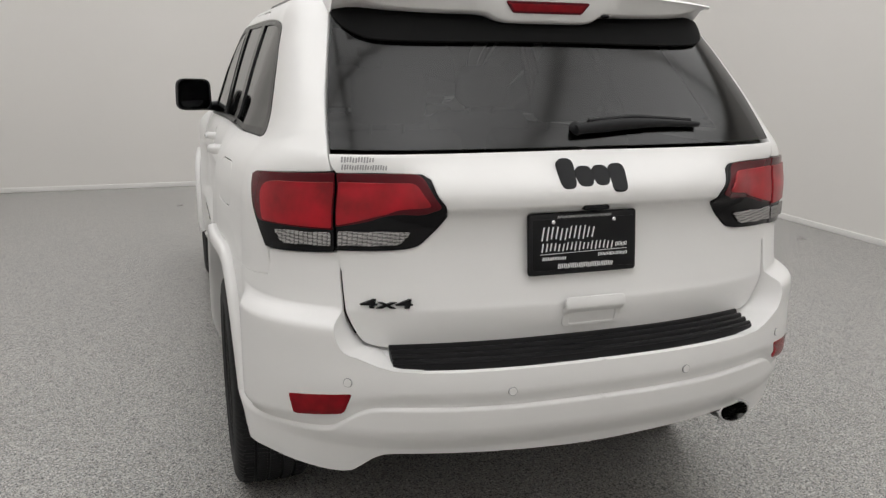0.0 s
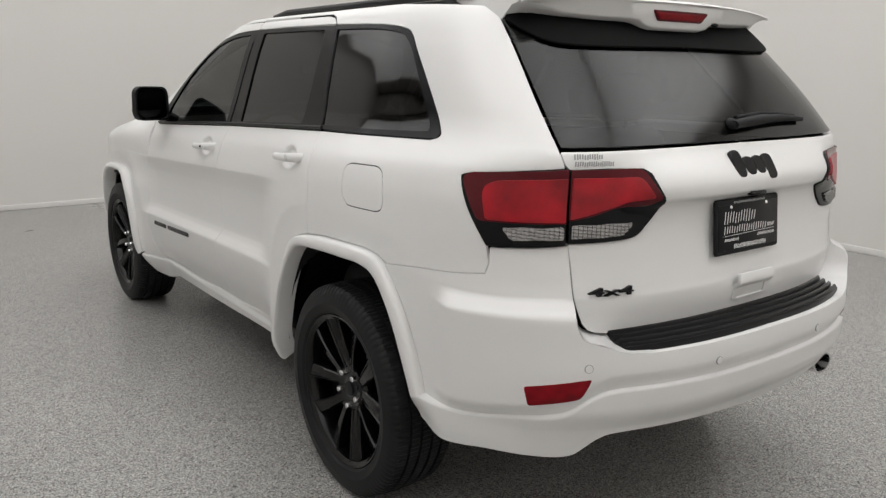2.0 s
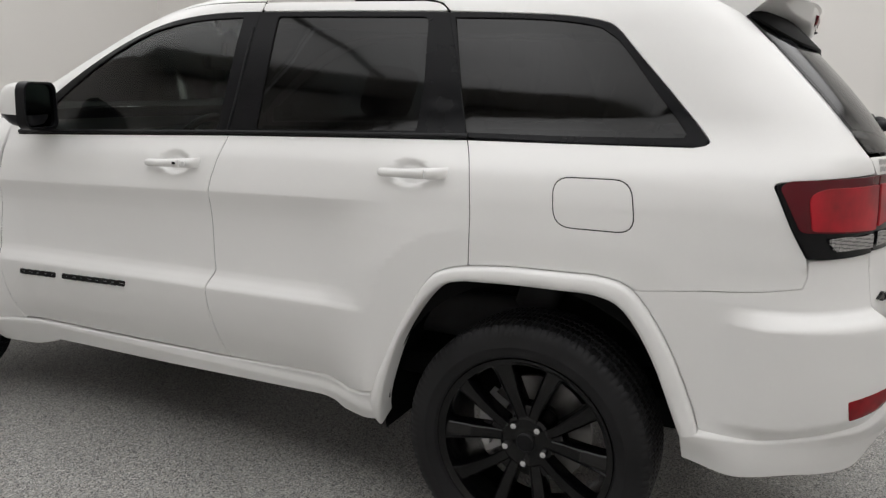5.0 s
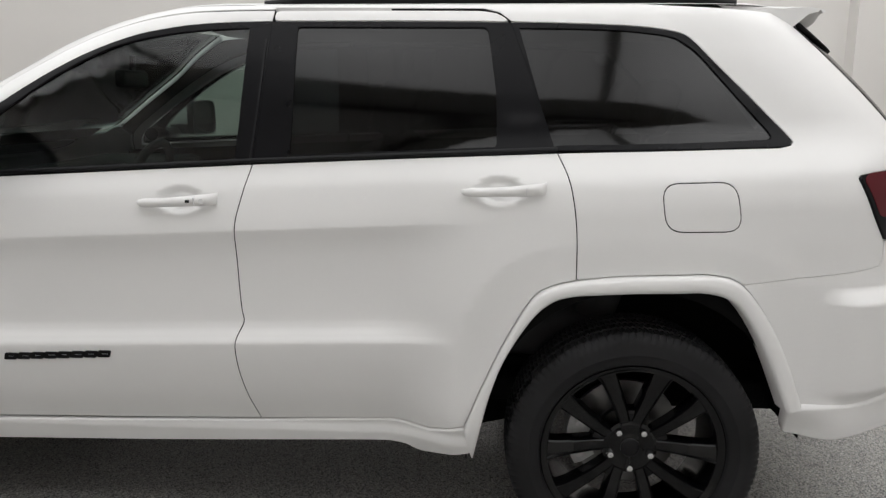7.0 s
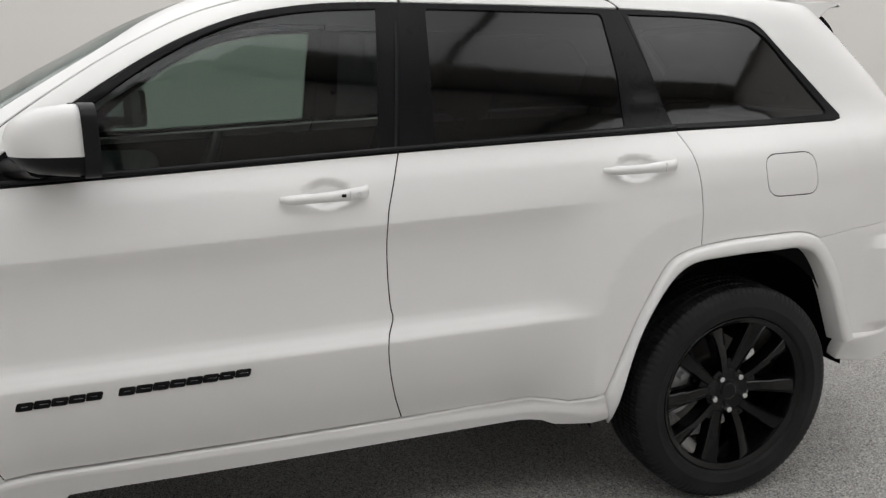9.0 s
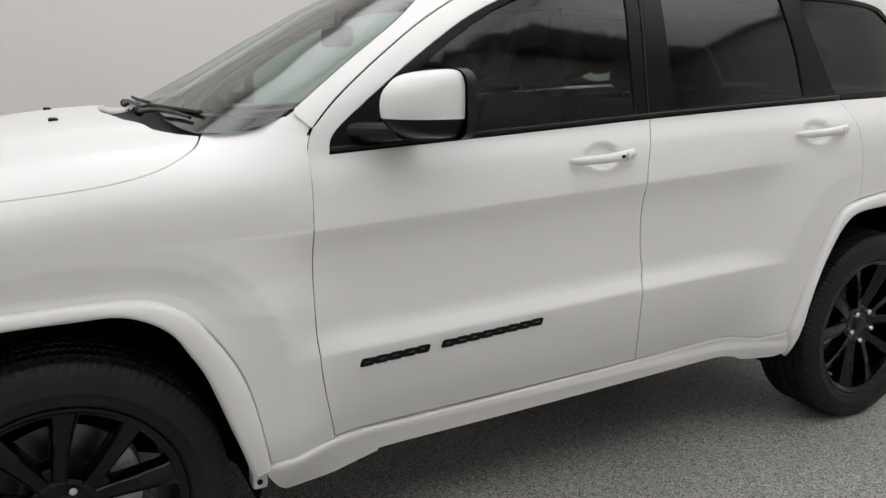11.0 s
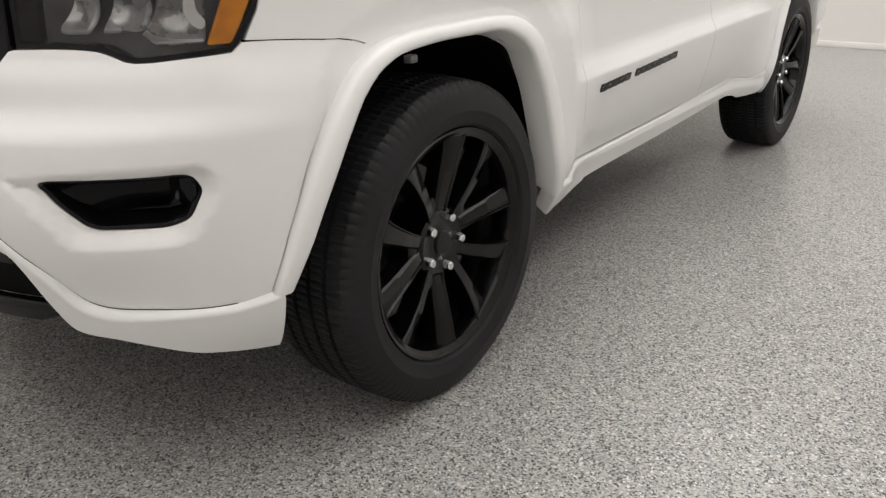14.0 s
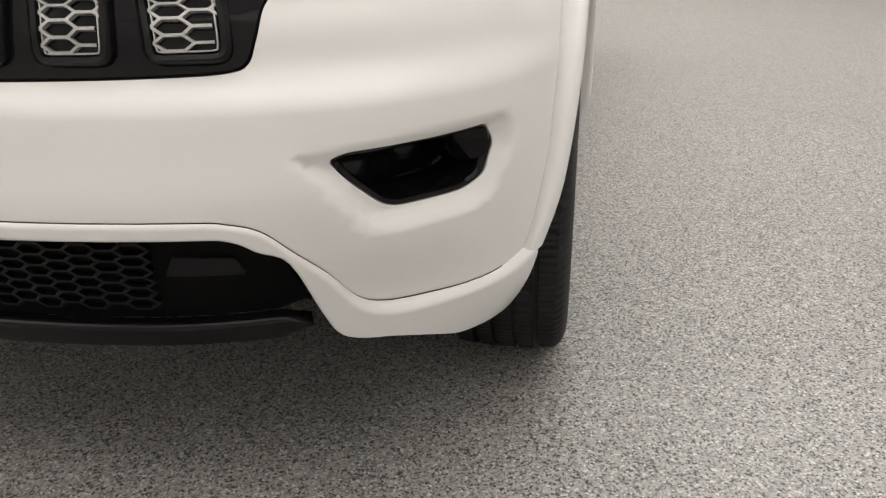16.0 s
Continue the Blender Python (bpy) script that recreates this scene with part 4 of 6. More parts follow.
front_bumper = put("front_bumper", sheet("front_bumper", body, front_loop, WHITE, holes=[FOG], sides=BOTH, middle=front_mid, grid=(0.016, 0.008), off=dent, gap=0.0016), car)
LIP_LOW = flow([(4.08, 0.586), (3.85, 0.586), (3.800, 0.581), (3.770, 0.562), (3.735, 0.540), (3.697, 0.450), (3.675, 0.406), (3.65, 0.390), (3.60, 0.381), (3.550, 0.364), (3.49, 0.338), (3.44, 0.327), (3.38, 0.316), (3.347, 0.311)], 4)
lip_loop = [(3.345, 0.437)] + LIP + mid(front_u, 0.606, 0.586, 3) + LIP_LOW
put("chin_lip", sheet("chin_lip", body, lip_loop, WHITE, sides=BOTH, middle=front_mid, grid=(0.03, 0.012), off=lambda u, z: 0.022-0.012*step(3.55, 3.78, u), sharp=0.006, depth=0.03), front_bumper)
# thin black line laid on the bumper as the shade of the lip groove
gap_shade([(u, z+0.003) for u, z in LIP[2:]], (front_bumper, front_bumper), f=lambda u, z: tuple(Vector(body(u, z))+normal_of(body, u, z)*dent(u, z)), deep=-0.0010, wide=0.0013, name="seam_strip")
mouth = [(3.705, 0.43), (3.76, 0.56), (3.80, 0.585), (3.9, 0.592)] + mid(front_u, 0.592, 0.405, 10) + [(3.9, 0.407), (3.75, 0.412)]
intake = put("lower_grille", sheet("lower_grille", body, mouth, MATT, sides=BOTH, middle=front_mid, grid=(0.04, 0.03), off=-0.045, depth=0.02), front_bumper, "black plastic lower grille")
put("air_dam", sheet("air_dam", body, [(3.70, 0.405), (3.74, 0.420), (3.9, 0.415)] + mid(front_u, 0.415, 0.380, 3) + [(3.9, 0.380), (3.75, 0.384)], GLOSS, sides=BOTH, middle=front_mid, grid=(0.04, 0.02), off=-0.012, depth=0.03), front_bumper, "glossy black chin strip")


def lattice(f, u0, u1, z0, z1, pitch_u, pitch_z, width, off, thick, inside_=None, both=BOTH):
    """Honeycomb bars on the surface f, as one mesh."""
    V, F = [], []
    def bar(a, b):
        n = 3
        d = Vector((b[0]-a[0], b[1]-a[1])).normalized()
        q = Vector((-d.y, d.x))*width/2
        rows = []
        for k in range(n):
            t = k/(n-1)
            p = Vector((a[0]+(b[0]-a[0])*t, a[1]+(b[1]-a[1])*t))
            row = []
            for sgn, h in ((-1, 0), (-0.7, thick), (0.7, thick), (1, 0)):
                w = p+q*sgn
                row.append(Vector(f(*w))+normal_of(f, *w)*(off+h))
            rows.append(row)
        for s in both:
            base = len(V)
            V.extend((p.x*s, p.y, p.z) for r in rows for p in r)
            for k in range(n-1):
                for j in range(3):
                    face = (base+k*4+j, base+k*4+j+1, base+(k+1)*4+j+1, base+(k+1)*4+j)
                    F.append(face if s > 0 else face[::-1])
    nu, nz = int((u1-u0)/pitch_u)+2, int((z1-z0)/pitch_z)+2
    for i in range(-1, nu):
        for j in range(-1, nz):
            cu, cz = u0+i*pitch_u, z0+(j+0.5*(i % 2))*pitch_z
            a, b = pitch_u*0.34, pitch_z*0.5
            c = [(cu-a*1.9*0.5, cz+b), (cu+a*1.9*0.5, cz+b), (cu+pitch_u-a*1.9*0.5, cz)]
            for p, q in ((c[0], c[1]), (c[1], (cu+pitch_u-a*0.95, cz+0.0)), (c[1], (cu+pitch_u-a*0.95, cz+pitch_z))):
                m = ((p[0]+q[0])/2, (p[1]+q[1])/2)
                if all(u0 <= e[0] <= u1 and z0 <= e[1] <= z1 for e in (p, q)) and (not inside_ or inside_(*m)):
                    bar(p, q)
    return V, F


for s in BOTH:
    put("mesh_insert", mesh("mesh_insert", *lattice(body, 3.90, 4.24, 0.435, 0.56, 0.035, 0.020, 0.006, -0.043, 0.008, both=(s,)), SATIN, smooth=False), intake)
for s in BOTH:
    put("corner_insert", sheet("corner_insert", body, rounded([(3.785, 0.49, .01), (3.80, 0.525, .01), (3.885, 0.53, .01), (3.90, 0.49, .01)], 3), SATIN, sides=(s,), grid=(0.03, 0.02), off=-0.038, depth=0.01), intake)
    # fog recess
    fog = put("fog_light_recess", sheet("fog_light_recess", body, FOG, GLOSS, sides=(s,), grid=(0.02, 0.015), gap=-0.002, depth=0, off=lambda u, z: dent(u, z)-0.012-0.075*step(3.70, 3.55, u)), front_bumper, "glossy black fog lamp recess")
    rim_in = shrink(dense(FOG, 0.012) if area(FOG) > 0 else dense(FOG, 0.012)[::-1], 0.009)
    rim_out = dense(FOG, 0.012) if area(FOG) > 0 else dense(FOG, 0.012)[::-1]
    put("fog_light_bezel", band("fog_light_bezel", lambda u, z: tuple(Vector(body(u, z))+normal_of(body, u, z)*dent(u, z)), rim_out+rim_out[:1], rim_in+rim_in[:1], GLOSS, [(0, -0.006), (0.15, 0.001), (0.8, -0.002), (1.0, -0.012), (1.0, -0.05)], (s,)), fog)
    lamp_bm = revolve(bmesh.new(), [(0.0, 0.034), (0.006, 0.034), (0.010, 0.028), (0.012, 0.0)], seg=24)
    c = Vector(body(3.500, 0.658))+Vector((0.02, -0.055, 0))
    part("fog_lamp", lamp_bm, GLOSS, fog, "small round fog lamp", at=Matrix.Translation((c.x*s, c.y, c.z)) @ pose(0, 0, 0, 0, 0, 90))

# head lamps
HEAD = [(3.690, 0.998), (3.55, 1.000), (3.43, 1.001), (3.395, 1.008), (3.338, 1.006), (3.317, 0.999), (3.336, 0.945), (3.352, 0.915), (3.366, 0.890)] + LAMP_LOW[1:]
HEAD_IN = shrink(dense(HEAD, 0.015) if area(HEAD) > 0 else dense(HEAD, 0.015)[::-1], 0.011)
HEAD_OUT = dense(HEAD, 0.015) if area(HEAD) > 0 else dense(HEAD, 0.015)[::-1]
for s in BOTH:
    head = put("headlight", sheet("headlight", body, HEAD, LAMP_BACK, sides=(s,), grid=(0.03, 0.02), gap=-0.004, depth=0.02, off=-0.082), car, "clear headlamp with smoked inside and amber corner")
    put("bezel", band("bezel", body, HEAD_OUT+HEAD_OUT[:1], HEAD_IN+HEAD_IN[:1], GLOSS, [(0, -0.03), (0.0, -0.004), (0.2, 0.001), (0.9, 0.0), (1.0, -0.004), (1.0, -0.05)], (s,)), head)
    inner = lambda name, loop, mat, off, label="", d=0.010: put(name, sheet(name, body, loop, mat, sides=(s,), grid=(0.008, 0.008), gap=0, depth=d, off=off), head, label)
    inner("amber_reflector", rounded([(3.375, 0.979, .004), (3.334, 0.983, .004), (3.374, 0.893, .004), (3.411, 0.892, .004)], 3), AMBER, -0.008, "amber corner reflector", 0.02)
    bowl = lambda loop, cu, cz, ru, rz, d: inner("reflector_bowl", rounded(loop, 4), BOWL, lambda u, z: d+0.030*min(1.6, ((u-cu)/ru)**2+((z-cz)/rz)**2), "grey reflector bowl")
    bowl([(3.500, 0.912, .010), (3.468, 0.976, .012), (3.412, 0.978, .008), (3.416, 0.898, .008), (3.484, 0.898, .008)], 3.450, 0.930, 0.055, 0.045, -0.064)
    bowl([(3.566, 0.919, .006), (3.541, 0.979, .008), (3.498, 0.979, .010), (3.492, 0.952, .010), (3.508, 0.921, .010)], 3.538, 0.945, 0.045, 0.045, -0.060)
    bowl([(3.640, 0.919, .012), (3.606, 0.981, .010), (3.571, 0.981, .008), (3.580, 0.943, .010), (3.595, 0.919, .008)], 3.612, 0.950, 0.045, 0.045, -0.060)
    inner("bulb_shield", flow([(3.437, 0.968), (3.425, 0.973), (3.421, 0.945), (3.410, 0.928), (3.416, 0.916), (3.431, 0.925), (3.439, 0.944), (3.437, 0.968)], 3)[:-1], HOUSING, -0.026, "pale curved bulb shield", 0.004)
    # pale strip painting in the white highlight along the bowl's lower edge
    inner("trim_strip", [(3.503, 0.911), (3.497, 0.917), (3.484, 0.902), (3.416, 0.8995), (3.416, 0.8965), (3.487, 0.8965)], HOUSING, lambda u, z: -0.030+0.008*step(0.90, 0.91, z), "bright lower trim strip", 0.006)
    inner("trim_strip", [(3.640, 0.9845), (3.436, 0.9880), (3.406, 1.000), (3.404, 0.995), (3.436, 0.9850), (3.640, 0.9820)], HOUSING, -0.016, "bright upper trim strip", 0.006)
    inner("trim_strip", [(3.504, 0.948), (3.494, 0.957), (3.486, 0.968), (3.470, 0.976), (3.500, 0.977), (3.512, 0.960)], LAMP_BACK, -0.024, "dark angular web", 0.006)
    put("cover", sheet("cover", body, HEAD_IN, HEADLENS, sides=(s,), grid=(0.03, 0.02), gap=0, depth=0.003, off=-0.001), head, "clear plastic lamp cover")

# radiator grille
grille_loop = [(3.700, 0.985)] + GRILLE_EDGE + mid(front_u, 0.785, 0.985, 8)
grille = put("grille", sheet("grille", body, grille_loop, GLOSS, sides=BOTH, middle=front_mid, grid=(0.03, 0.02), depth=0.02, off=0.002), car, "black seven-slot grille with silver mesh")
for u0 in (3.756, 3.889, 4.022, 4.155):
    u1 = u0+(0.104 if u0 < 4.1 else 0.095)
    loop = rounded([(u0+0.006, 0.803, .022), (u0-0.004, 0.972, .022), (u1, 0.972, .022), (u1, 0.803, .022)], 4)
    loop = dense(loop if area(loop) > 0 else loop[::-1], 0.012)
    hole = shrink(loop, 0.014)
    mesh_v = lattice(body, u0, u1, 0.811, 0.97, 0.034, 0.0175, 0.0046, 0.003, 0.007, lambda u, z, h=hole: within((u, z), h), both=(1,))
    for s in BOTH:
        slot = put("grille_slot", band("grille_slot", body, loop+loop[:1], hole+hole[:1], SATIN, [(0, 0.0), (0.05, 0.012), (0.4, 0.016), (0.8, 0.014), (1.0, 0.004), (1.0, 0.002)], (s,)), grille, "black slot frame")
        flip = [(v[0]*s, v[1], v[2]) for v in mesh_v[0]]
        put("mesh", mesh("mesh", flip, mesh_v[1] if s > 0 else [f[::-1] for f in mesh_v[1]], SILVER, smooth=False), slot, "silver honeycomb mesh")
        inner = shrink(hole, 0.003)
        put("mesh_rim", band("mesh_rim", body, hole+hole[:1], inner+inner[:1], SILVER, [(0, 0.003), (0.2, 0.010), (0.8, 0.010), (1.0, 0.003)], (s,)), slot, "silver rim")


# ---- the car: wheels and running gear ----
def tyre_mesh():
    prof = [(0.098, 0.258), (0.110, 0.2770), (0.1135, 0.2800), (0.1165, 0.2815), (0.1175, 0.2835), (0.1205, 0.2850), (0.1250, 0.297), (0.1278, 0.312), (0.1290, 0.314), (0.1290, 0.317), (0.1282, 0.319), (0.1260, 0.343), (0.1185, 0.363), (0.1115, 0.372), (0.104, 0.3785)]
    grooves = (0.064, 0.022, -0.022, -0.064)
    tread = []
    for g in grooves:
        tread += [(g+0.0060, 0), (g+0.0048, -0.010), (g-0.0048, -0.010), (g-0.0060, 0)]
    crown = lambda o: 0.3855-0.0062*(o/0.104)**2
    prof = prof+[(0.097, 0.3805)]+[(o, crown(o)+d) for o, d in tread]+[(-0.097, 0.3805)]+[(-o, r) for o, r in prof[::-1]]
    n = len(prof)
    cut = set(range(12, 16)) | set(range(n-16, n-12))
    def wave(i, j, r):
        if i % 4 == 0 and j in cut:
            return r-0.0036
        return r-(0.0040 if i % 3 == 0 and 15 <= j < n-15 and prof[j][1] > 0.3745 else 0)
    return revolve(bmesh.new(), [(-o, r) for o, r in prof], seg=420, wave=wave)


def rim_mesh():
    bm = revolve(bmesh.new(), [(-0.104, 0.2790), (-0.1120, 0.2785), (-0.1150, 0.2755), (-0.1145, 0.2715), (-0.1100, 0.2660), (-0.104, 0.2560), (-0.094, 0.2520), (-0.06, 0.246), (0.02, 0.236), (0.09, 0.240), (0.10, 0.266)], seg=96)
    return bm


def hub_mesh():
    return revolve(bmesh.new(), [(-0.073, 0.0), (-0.073, 0.034), (-0.070, 0.040), (-0.070, 0.050), (-0.075, 0.074), (-0.069, 0.084), (-0.03, 0.090), (0.02, 0.090), (0.02, 0.0)], seg=50)


def web_mesh():
    """The web that joins a pair of spokes."""
    bm = bmesh.new()
    web = [[bm.verts.new((x, r, t*w)) for t in (-1, -0.7, 0.7, 1)] for x, r, w in ((-0.066, 0.076, 0.022), (-0.070, 0.104, 0.022), (-0.066, 0.117, 0.020), (-0.03, 0.124, 0.018))]
    for p, q in zip(web, web[1:]):
        for j in range(3):
            bm.faces.new((p[j], p[j+1], q[j+1], q[j]))
    return bm


SPOKE_TURN = [(0.05, 11.0), (0.09, 12.8), (0.12, 14.2), (0.18, 16.8), (0.265, 19.2)]
SPOKE_WIDTH = [(0.05, 0.0150), (0.09, 0.0180), (0.12, 0.0195), (0.18, 0.0225), (0.235, 0.0270), (0.268, 0.0350)]
SPOKE_FACE = [(0.05, -0.070), (0.10, -0.082), (0.16, -0.095), (0.22, -0.1035), (0.25, -0.1065), (0.268, -0.1075)]


def spoke_mesh(sgn):
    """One of a pair: a ridge on the nut side, and a face that falls away towards its partner."""
    bm = bmesh.new()
    rows = []
    for k in range(19):
        r = 0.054+(0.268-0.054)*k/18
        a = radians(sgn*spl(SPOKE_TURN, r))
        w, face = spl(SPOKE_WIDTH, r), spl(SPOKE_FACE, r)
        er, et = Vector((0, math.cos(a), math.sin(a))), Vector((0, -math.sin(a), math.cos(a)))
        p = er*r
        dip = 0.007*step(0.07, 0.14, r)
        prof = ((-1.12, 0.052), (-1.05, 0.012), (-0.99, 0.0040), (-0.88, 0.0), (-0.80, 0.0), (-0.68, 0.0050), (0.62, 0.006+dip*0.6), (0.92, 0.010+dip), (1.02, 0.017+dip), (1.10, 0.055))
        rows.append([bm.verts.new(p+et*w*q*sgn*-1+Vector((face+d, 0, 0))) for q, d in prof])
    n = len(rows[0])
    for p, q in zip(rows, rows[1:]):
        for j in range(n):
            bm.faces.new((p[j], p[(j+1) % n], q[(j+1) % n], q[j]))
    bm.faces.new(rows[0])
    bm.faces.new(rows[-1])
    return bm


def lug_mesh():
    bm = bmesh.new()
    revolve(bm, [(-0.0, 0.0140), (-0.006, 0.0140), (-0.006, 0.0122), (-0.022, 0.0120), (-0.026, 0.0095), (-0.0275, 0.0)], seg=6)
    return bm


def caliper_mesh():
    bm = bmesh.new()
    rows = []
    for k in range(9):
        a = radians(-32+64*k/8)
        rows.append([bm.verts.new((x, r*math.cos(a), r*math.sin(a))) for x, r in ((-0.045, 0.115), (-0.05, 0.16), (-0.04, 0.186), (0.02, 0.19), (0.03, 0.12))])
    for p, q in zip(rows, rows[1:]):
        for j in range(5):
            bm.faces.new((p[j], p[(j+1) % 5], q[(j+1) % 5], q[j]))
    bm.faces.new(rows[0])
    bm.faces.new(rows[-1])
    for z in (-0.05, 0.05):
        bmesh.ops.create_cone(bm, cap_ends=True, segments=12, radius1=0.016, radius2=0.012, depth=0.03, matrix=Matrix.Translation((-0.055, 0.148, z)) @ pose(0, 0, 0, 0, -90, 0))
    return bm


WHEEL_X = -0.797
protos = {}
for sx in BOTH:
    for axle_y, spin, cal in ((0.0, 0.0, 0.0), (AXLE, -13.0, 180.0)):
        at = Matrix.Translation((WHEEL_X*sx, axle_y, 0.3805)) @ pose(0, 0, 0, spin if sx > 0 else -spin, 0, 0)
        def build(name, bm_fn, mat, parent, label="", at=None, auto=35):
            if name not in protos:
                bm = bm_fn()
                bmesh.ops.recalc_face_normals(bm, faces=bm.faces)
                me = bpy.data.meshes.new(name)
                bm.to_mesh(me)
                bm.free()
                me.materials.append(mat)
                me.shade_smooth()
                me.set_sharp_from_angle(angle=radians(auto))
                protos[name] = me
                r = flipped(me, name)
                r.shade_smooth()
                r.set_sharp_from_angle(angle=radians(auto))
                protos[name+"_r"] = r
            return put(name, protos[name] if sx > 0 else protos[name+"_r"], parent, label, at)
        wheel = build("wheel", rim_mesh, RIM, car, "satin black ten-spoke alloy wheel", at)
        build("tyre", tyre_mesh, RUBBER, wheel, "black road tyre with grooved tread", None, 28)
        build("hub_cap", lambda: revolve(bmesh.new(), [(-0.070, 0.030), (-0.077, 0.0295), (-0.080, 0.026), (-0.081, 0.0)], seg=32), SATIN, wheel)
        for k in range(5):
            a = radians(-90+72*k)
            build("lug_nut", lug_mesh, CHROME, wheel, "chrome wheel nut", Matrix.Translation((-0.064*sx, 0.0635*math.cos(a), 0.0635*math.sin(a))))
        build("hub", hub_mesh, RIM, wheel)
        for k in range(5):
            build("spoke_web", web_mesh, RIM, wheel, "", pose(0, 0, 0, 90+72*k))
            for sgn in (1, -1):
                build("spoke" if sgn > 0 else "spoke_b", lambda: spoke_mesh(sgn), RIM, wheel, "", pose(0, 0, 0, 90+72*k)).name = "spoke"
        disc = build("brake_disc", lambda: revolve(bmesh.new(), [(-0.01, 0.06), (-0.012, 0.09), (0.0, 0.092), (0.0, 0.172), (0.02, 0.172), (0.02, 0.06)], seg=64), STEEL, car, "grey steel brake disc", Matrix.Translation((WHEEL_X*sx+0.045*sx, axle_y, 0.3805)))
        build("caliper", caliper_mesh, ALLOY, disc, "cast brake caliper", pose(0, 0, 0, cal, 0, 0))

# arch liners, floor pan, exhaust
for axle_y in (0.0, AXLE):
    for sx in BOTH:
        R = 0.515 if axle_y == 0 else 0.487
        bm = revolve(bmesh.new(), [(-0.832, R), (-0.60, R), (-0.56, R-0.02), (-0.55, 0.10)], seg=32, a0=radians(-12 if axle_y == 0 else 6), a1=radians(180 if axle_y == 0 else 198))
        me = bpy.data.meshes.new("wheel_arch_liner")
        bmesh.ops.scale(bm, vec=(sx, 1, 1), verts=bm.verts)
        part("wheel_arch_liner", bm, DARK, car, "black wheel arch liner", at=Matrix.Translation((0, axle_y, 0.405)))
bm = bmesh.new()
box(bm, -0.61, 0.61, 0.52, 2.36, 0.25, 0.36, 0.04)
box(bm, -0.60, 0.60, -0.74, 0.54, 0.385, 0.58, 0.05)
box(bm, -0.53, 0.53, 2.34, 3.50, 0.335, 0.50, 0.05)
part("floor_pan", bm, DARK, car, "black underside of the car")
bm = revolve(bmesh.new(), [(0.0, 0.036), (0.0, 0.041), (-0.004, 0.043), (-0.20, 0.040), (-0.20, 0.034), (-0.01, 0.0355), (0.0, 0.036)], seg=32)
bmesh.ops.scale(bm, vec=(1, 1.35, 0.9), verts=bm.verts)
part("exhaust_tip", bm, CHROME, car, "oval bright exhaust tip", at=Matrix.Translation((0.53, -0.965, 0.484)) @ pose(0, 0, 0, 0, 0, -90) @ pose(0, 0, 0, 0, 0, 0))
bm = bmesh.new()
bmesh.ops.create_cone(bm, cap_ends=True, segments=24, radius1=0.035, radius2=0.035, depth=0.02, matrix=Matrix.Translation((0.53, -0.88, 0.468)) @ pose(0, 0, 0, 90, 0, 0))
tube(bm, [(0.53, -0.85, 0.468), (0.53, -0.5, 0.46), (0.4, -0.3, 0.45)], 0.03, 12)
part("exhaust_pipe", bm, DARK, car)

# sills
sill_loop = [(2.436, 0.405), (2.241, 0.408), (1.6, 0.417), (1.157, 0.426), (0.726, 0.440), (0.62, 0.428), (0.508, 0.452)] + flow([(0.482, 0.374), (0.52, 0.363), (0.631, 0.350), (0.665, 0.355), (0.700, 0.365), (0.839, 0.366), (1.5, 0.345), (2.049, 0.334), (2.10, 0.323), (2.18, 0.300), (2.26, 0.287), (2.36, 0.296), (2.40, 0.312), (2.45, 0.39)], 4)
sills = pair("sill", lambda s: sheet("sill", body, sill_loop, WHITE, sides=s, grid=(0.05, 0.012), off=lambda u, z: 0.006+0.012*step(0.43, 0.395, z), sharp=0.005, depth=0.05), car)
for sl, s in zip(sills, BOTH):
    bm = box(bmesh.new(), -0.845*s, -0.80*s, 2.425, 2.468, 0.300, 0.395, 0.010)
    cap = part("sill_end_cap", bm, WHITE, sl, "white sill end cap")
    for z in (0.325, 0.372):
        bm = bmesh.new()
        bmesh.ops.create_cone(bm, cap_ends=True, segments=12, radius1=0.008, radius2=0.006, depth=0.006, matrix=Matrix.Translation((-0.846*s, 2.45, z)) @ pose(0, 0, 0, 0, 90, 0))
        part("screw", bm, SATIN, cap, "black plastic screw")

for w, s in zip(wings, BOTH):
    bm = box(bmesh.new(), -0.903*s, -0.882*s, 3.028, 3.050, 0.816, 0.832, 0.003)
    part("arch_clip", bm, LAMP_BACK, w, "small grey clip under the arch")


# ---- the car: fittings ----
def ux(x, z, bumper=False):
    """u of the place on the tail that lies x from the middle."""
    lo, hi = rear_u(z), ends(z)[0]
    for _ in range(40):
        m = (lo+hi)/2
        lo, hi = (m, hi) if abs(skin(m, z, bumper)[0]) < abs(x) else (lo, m)
    return lo


def tail_y(x, z, bumper=False): return skin(ux(x, z, bumper), z, bumper)[1]


def letters(text, size, depth, mat, stretch=1.0, shear=0.0):
    c = bpy.data.curves.new("lettering", "FONT")
    c.body, c.size, c.extrude, c.shear, c.offset, c.space_character = text, size, depth, shear, size*0.02, 1.05
    c.align_x, c.align_y = "CENTER", "CENTER"
    ob = bpy.data.objects.new("lettering", c)
    me = bpy.data.meshes.new_from_object(ob)
    bpy.data.objects.remove(ob)
    for v in me.vertices:
        v.co.x *= stretch
    me.materials.clear()
    me.materials.append(mat)
    return me


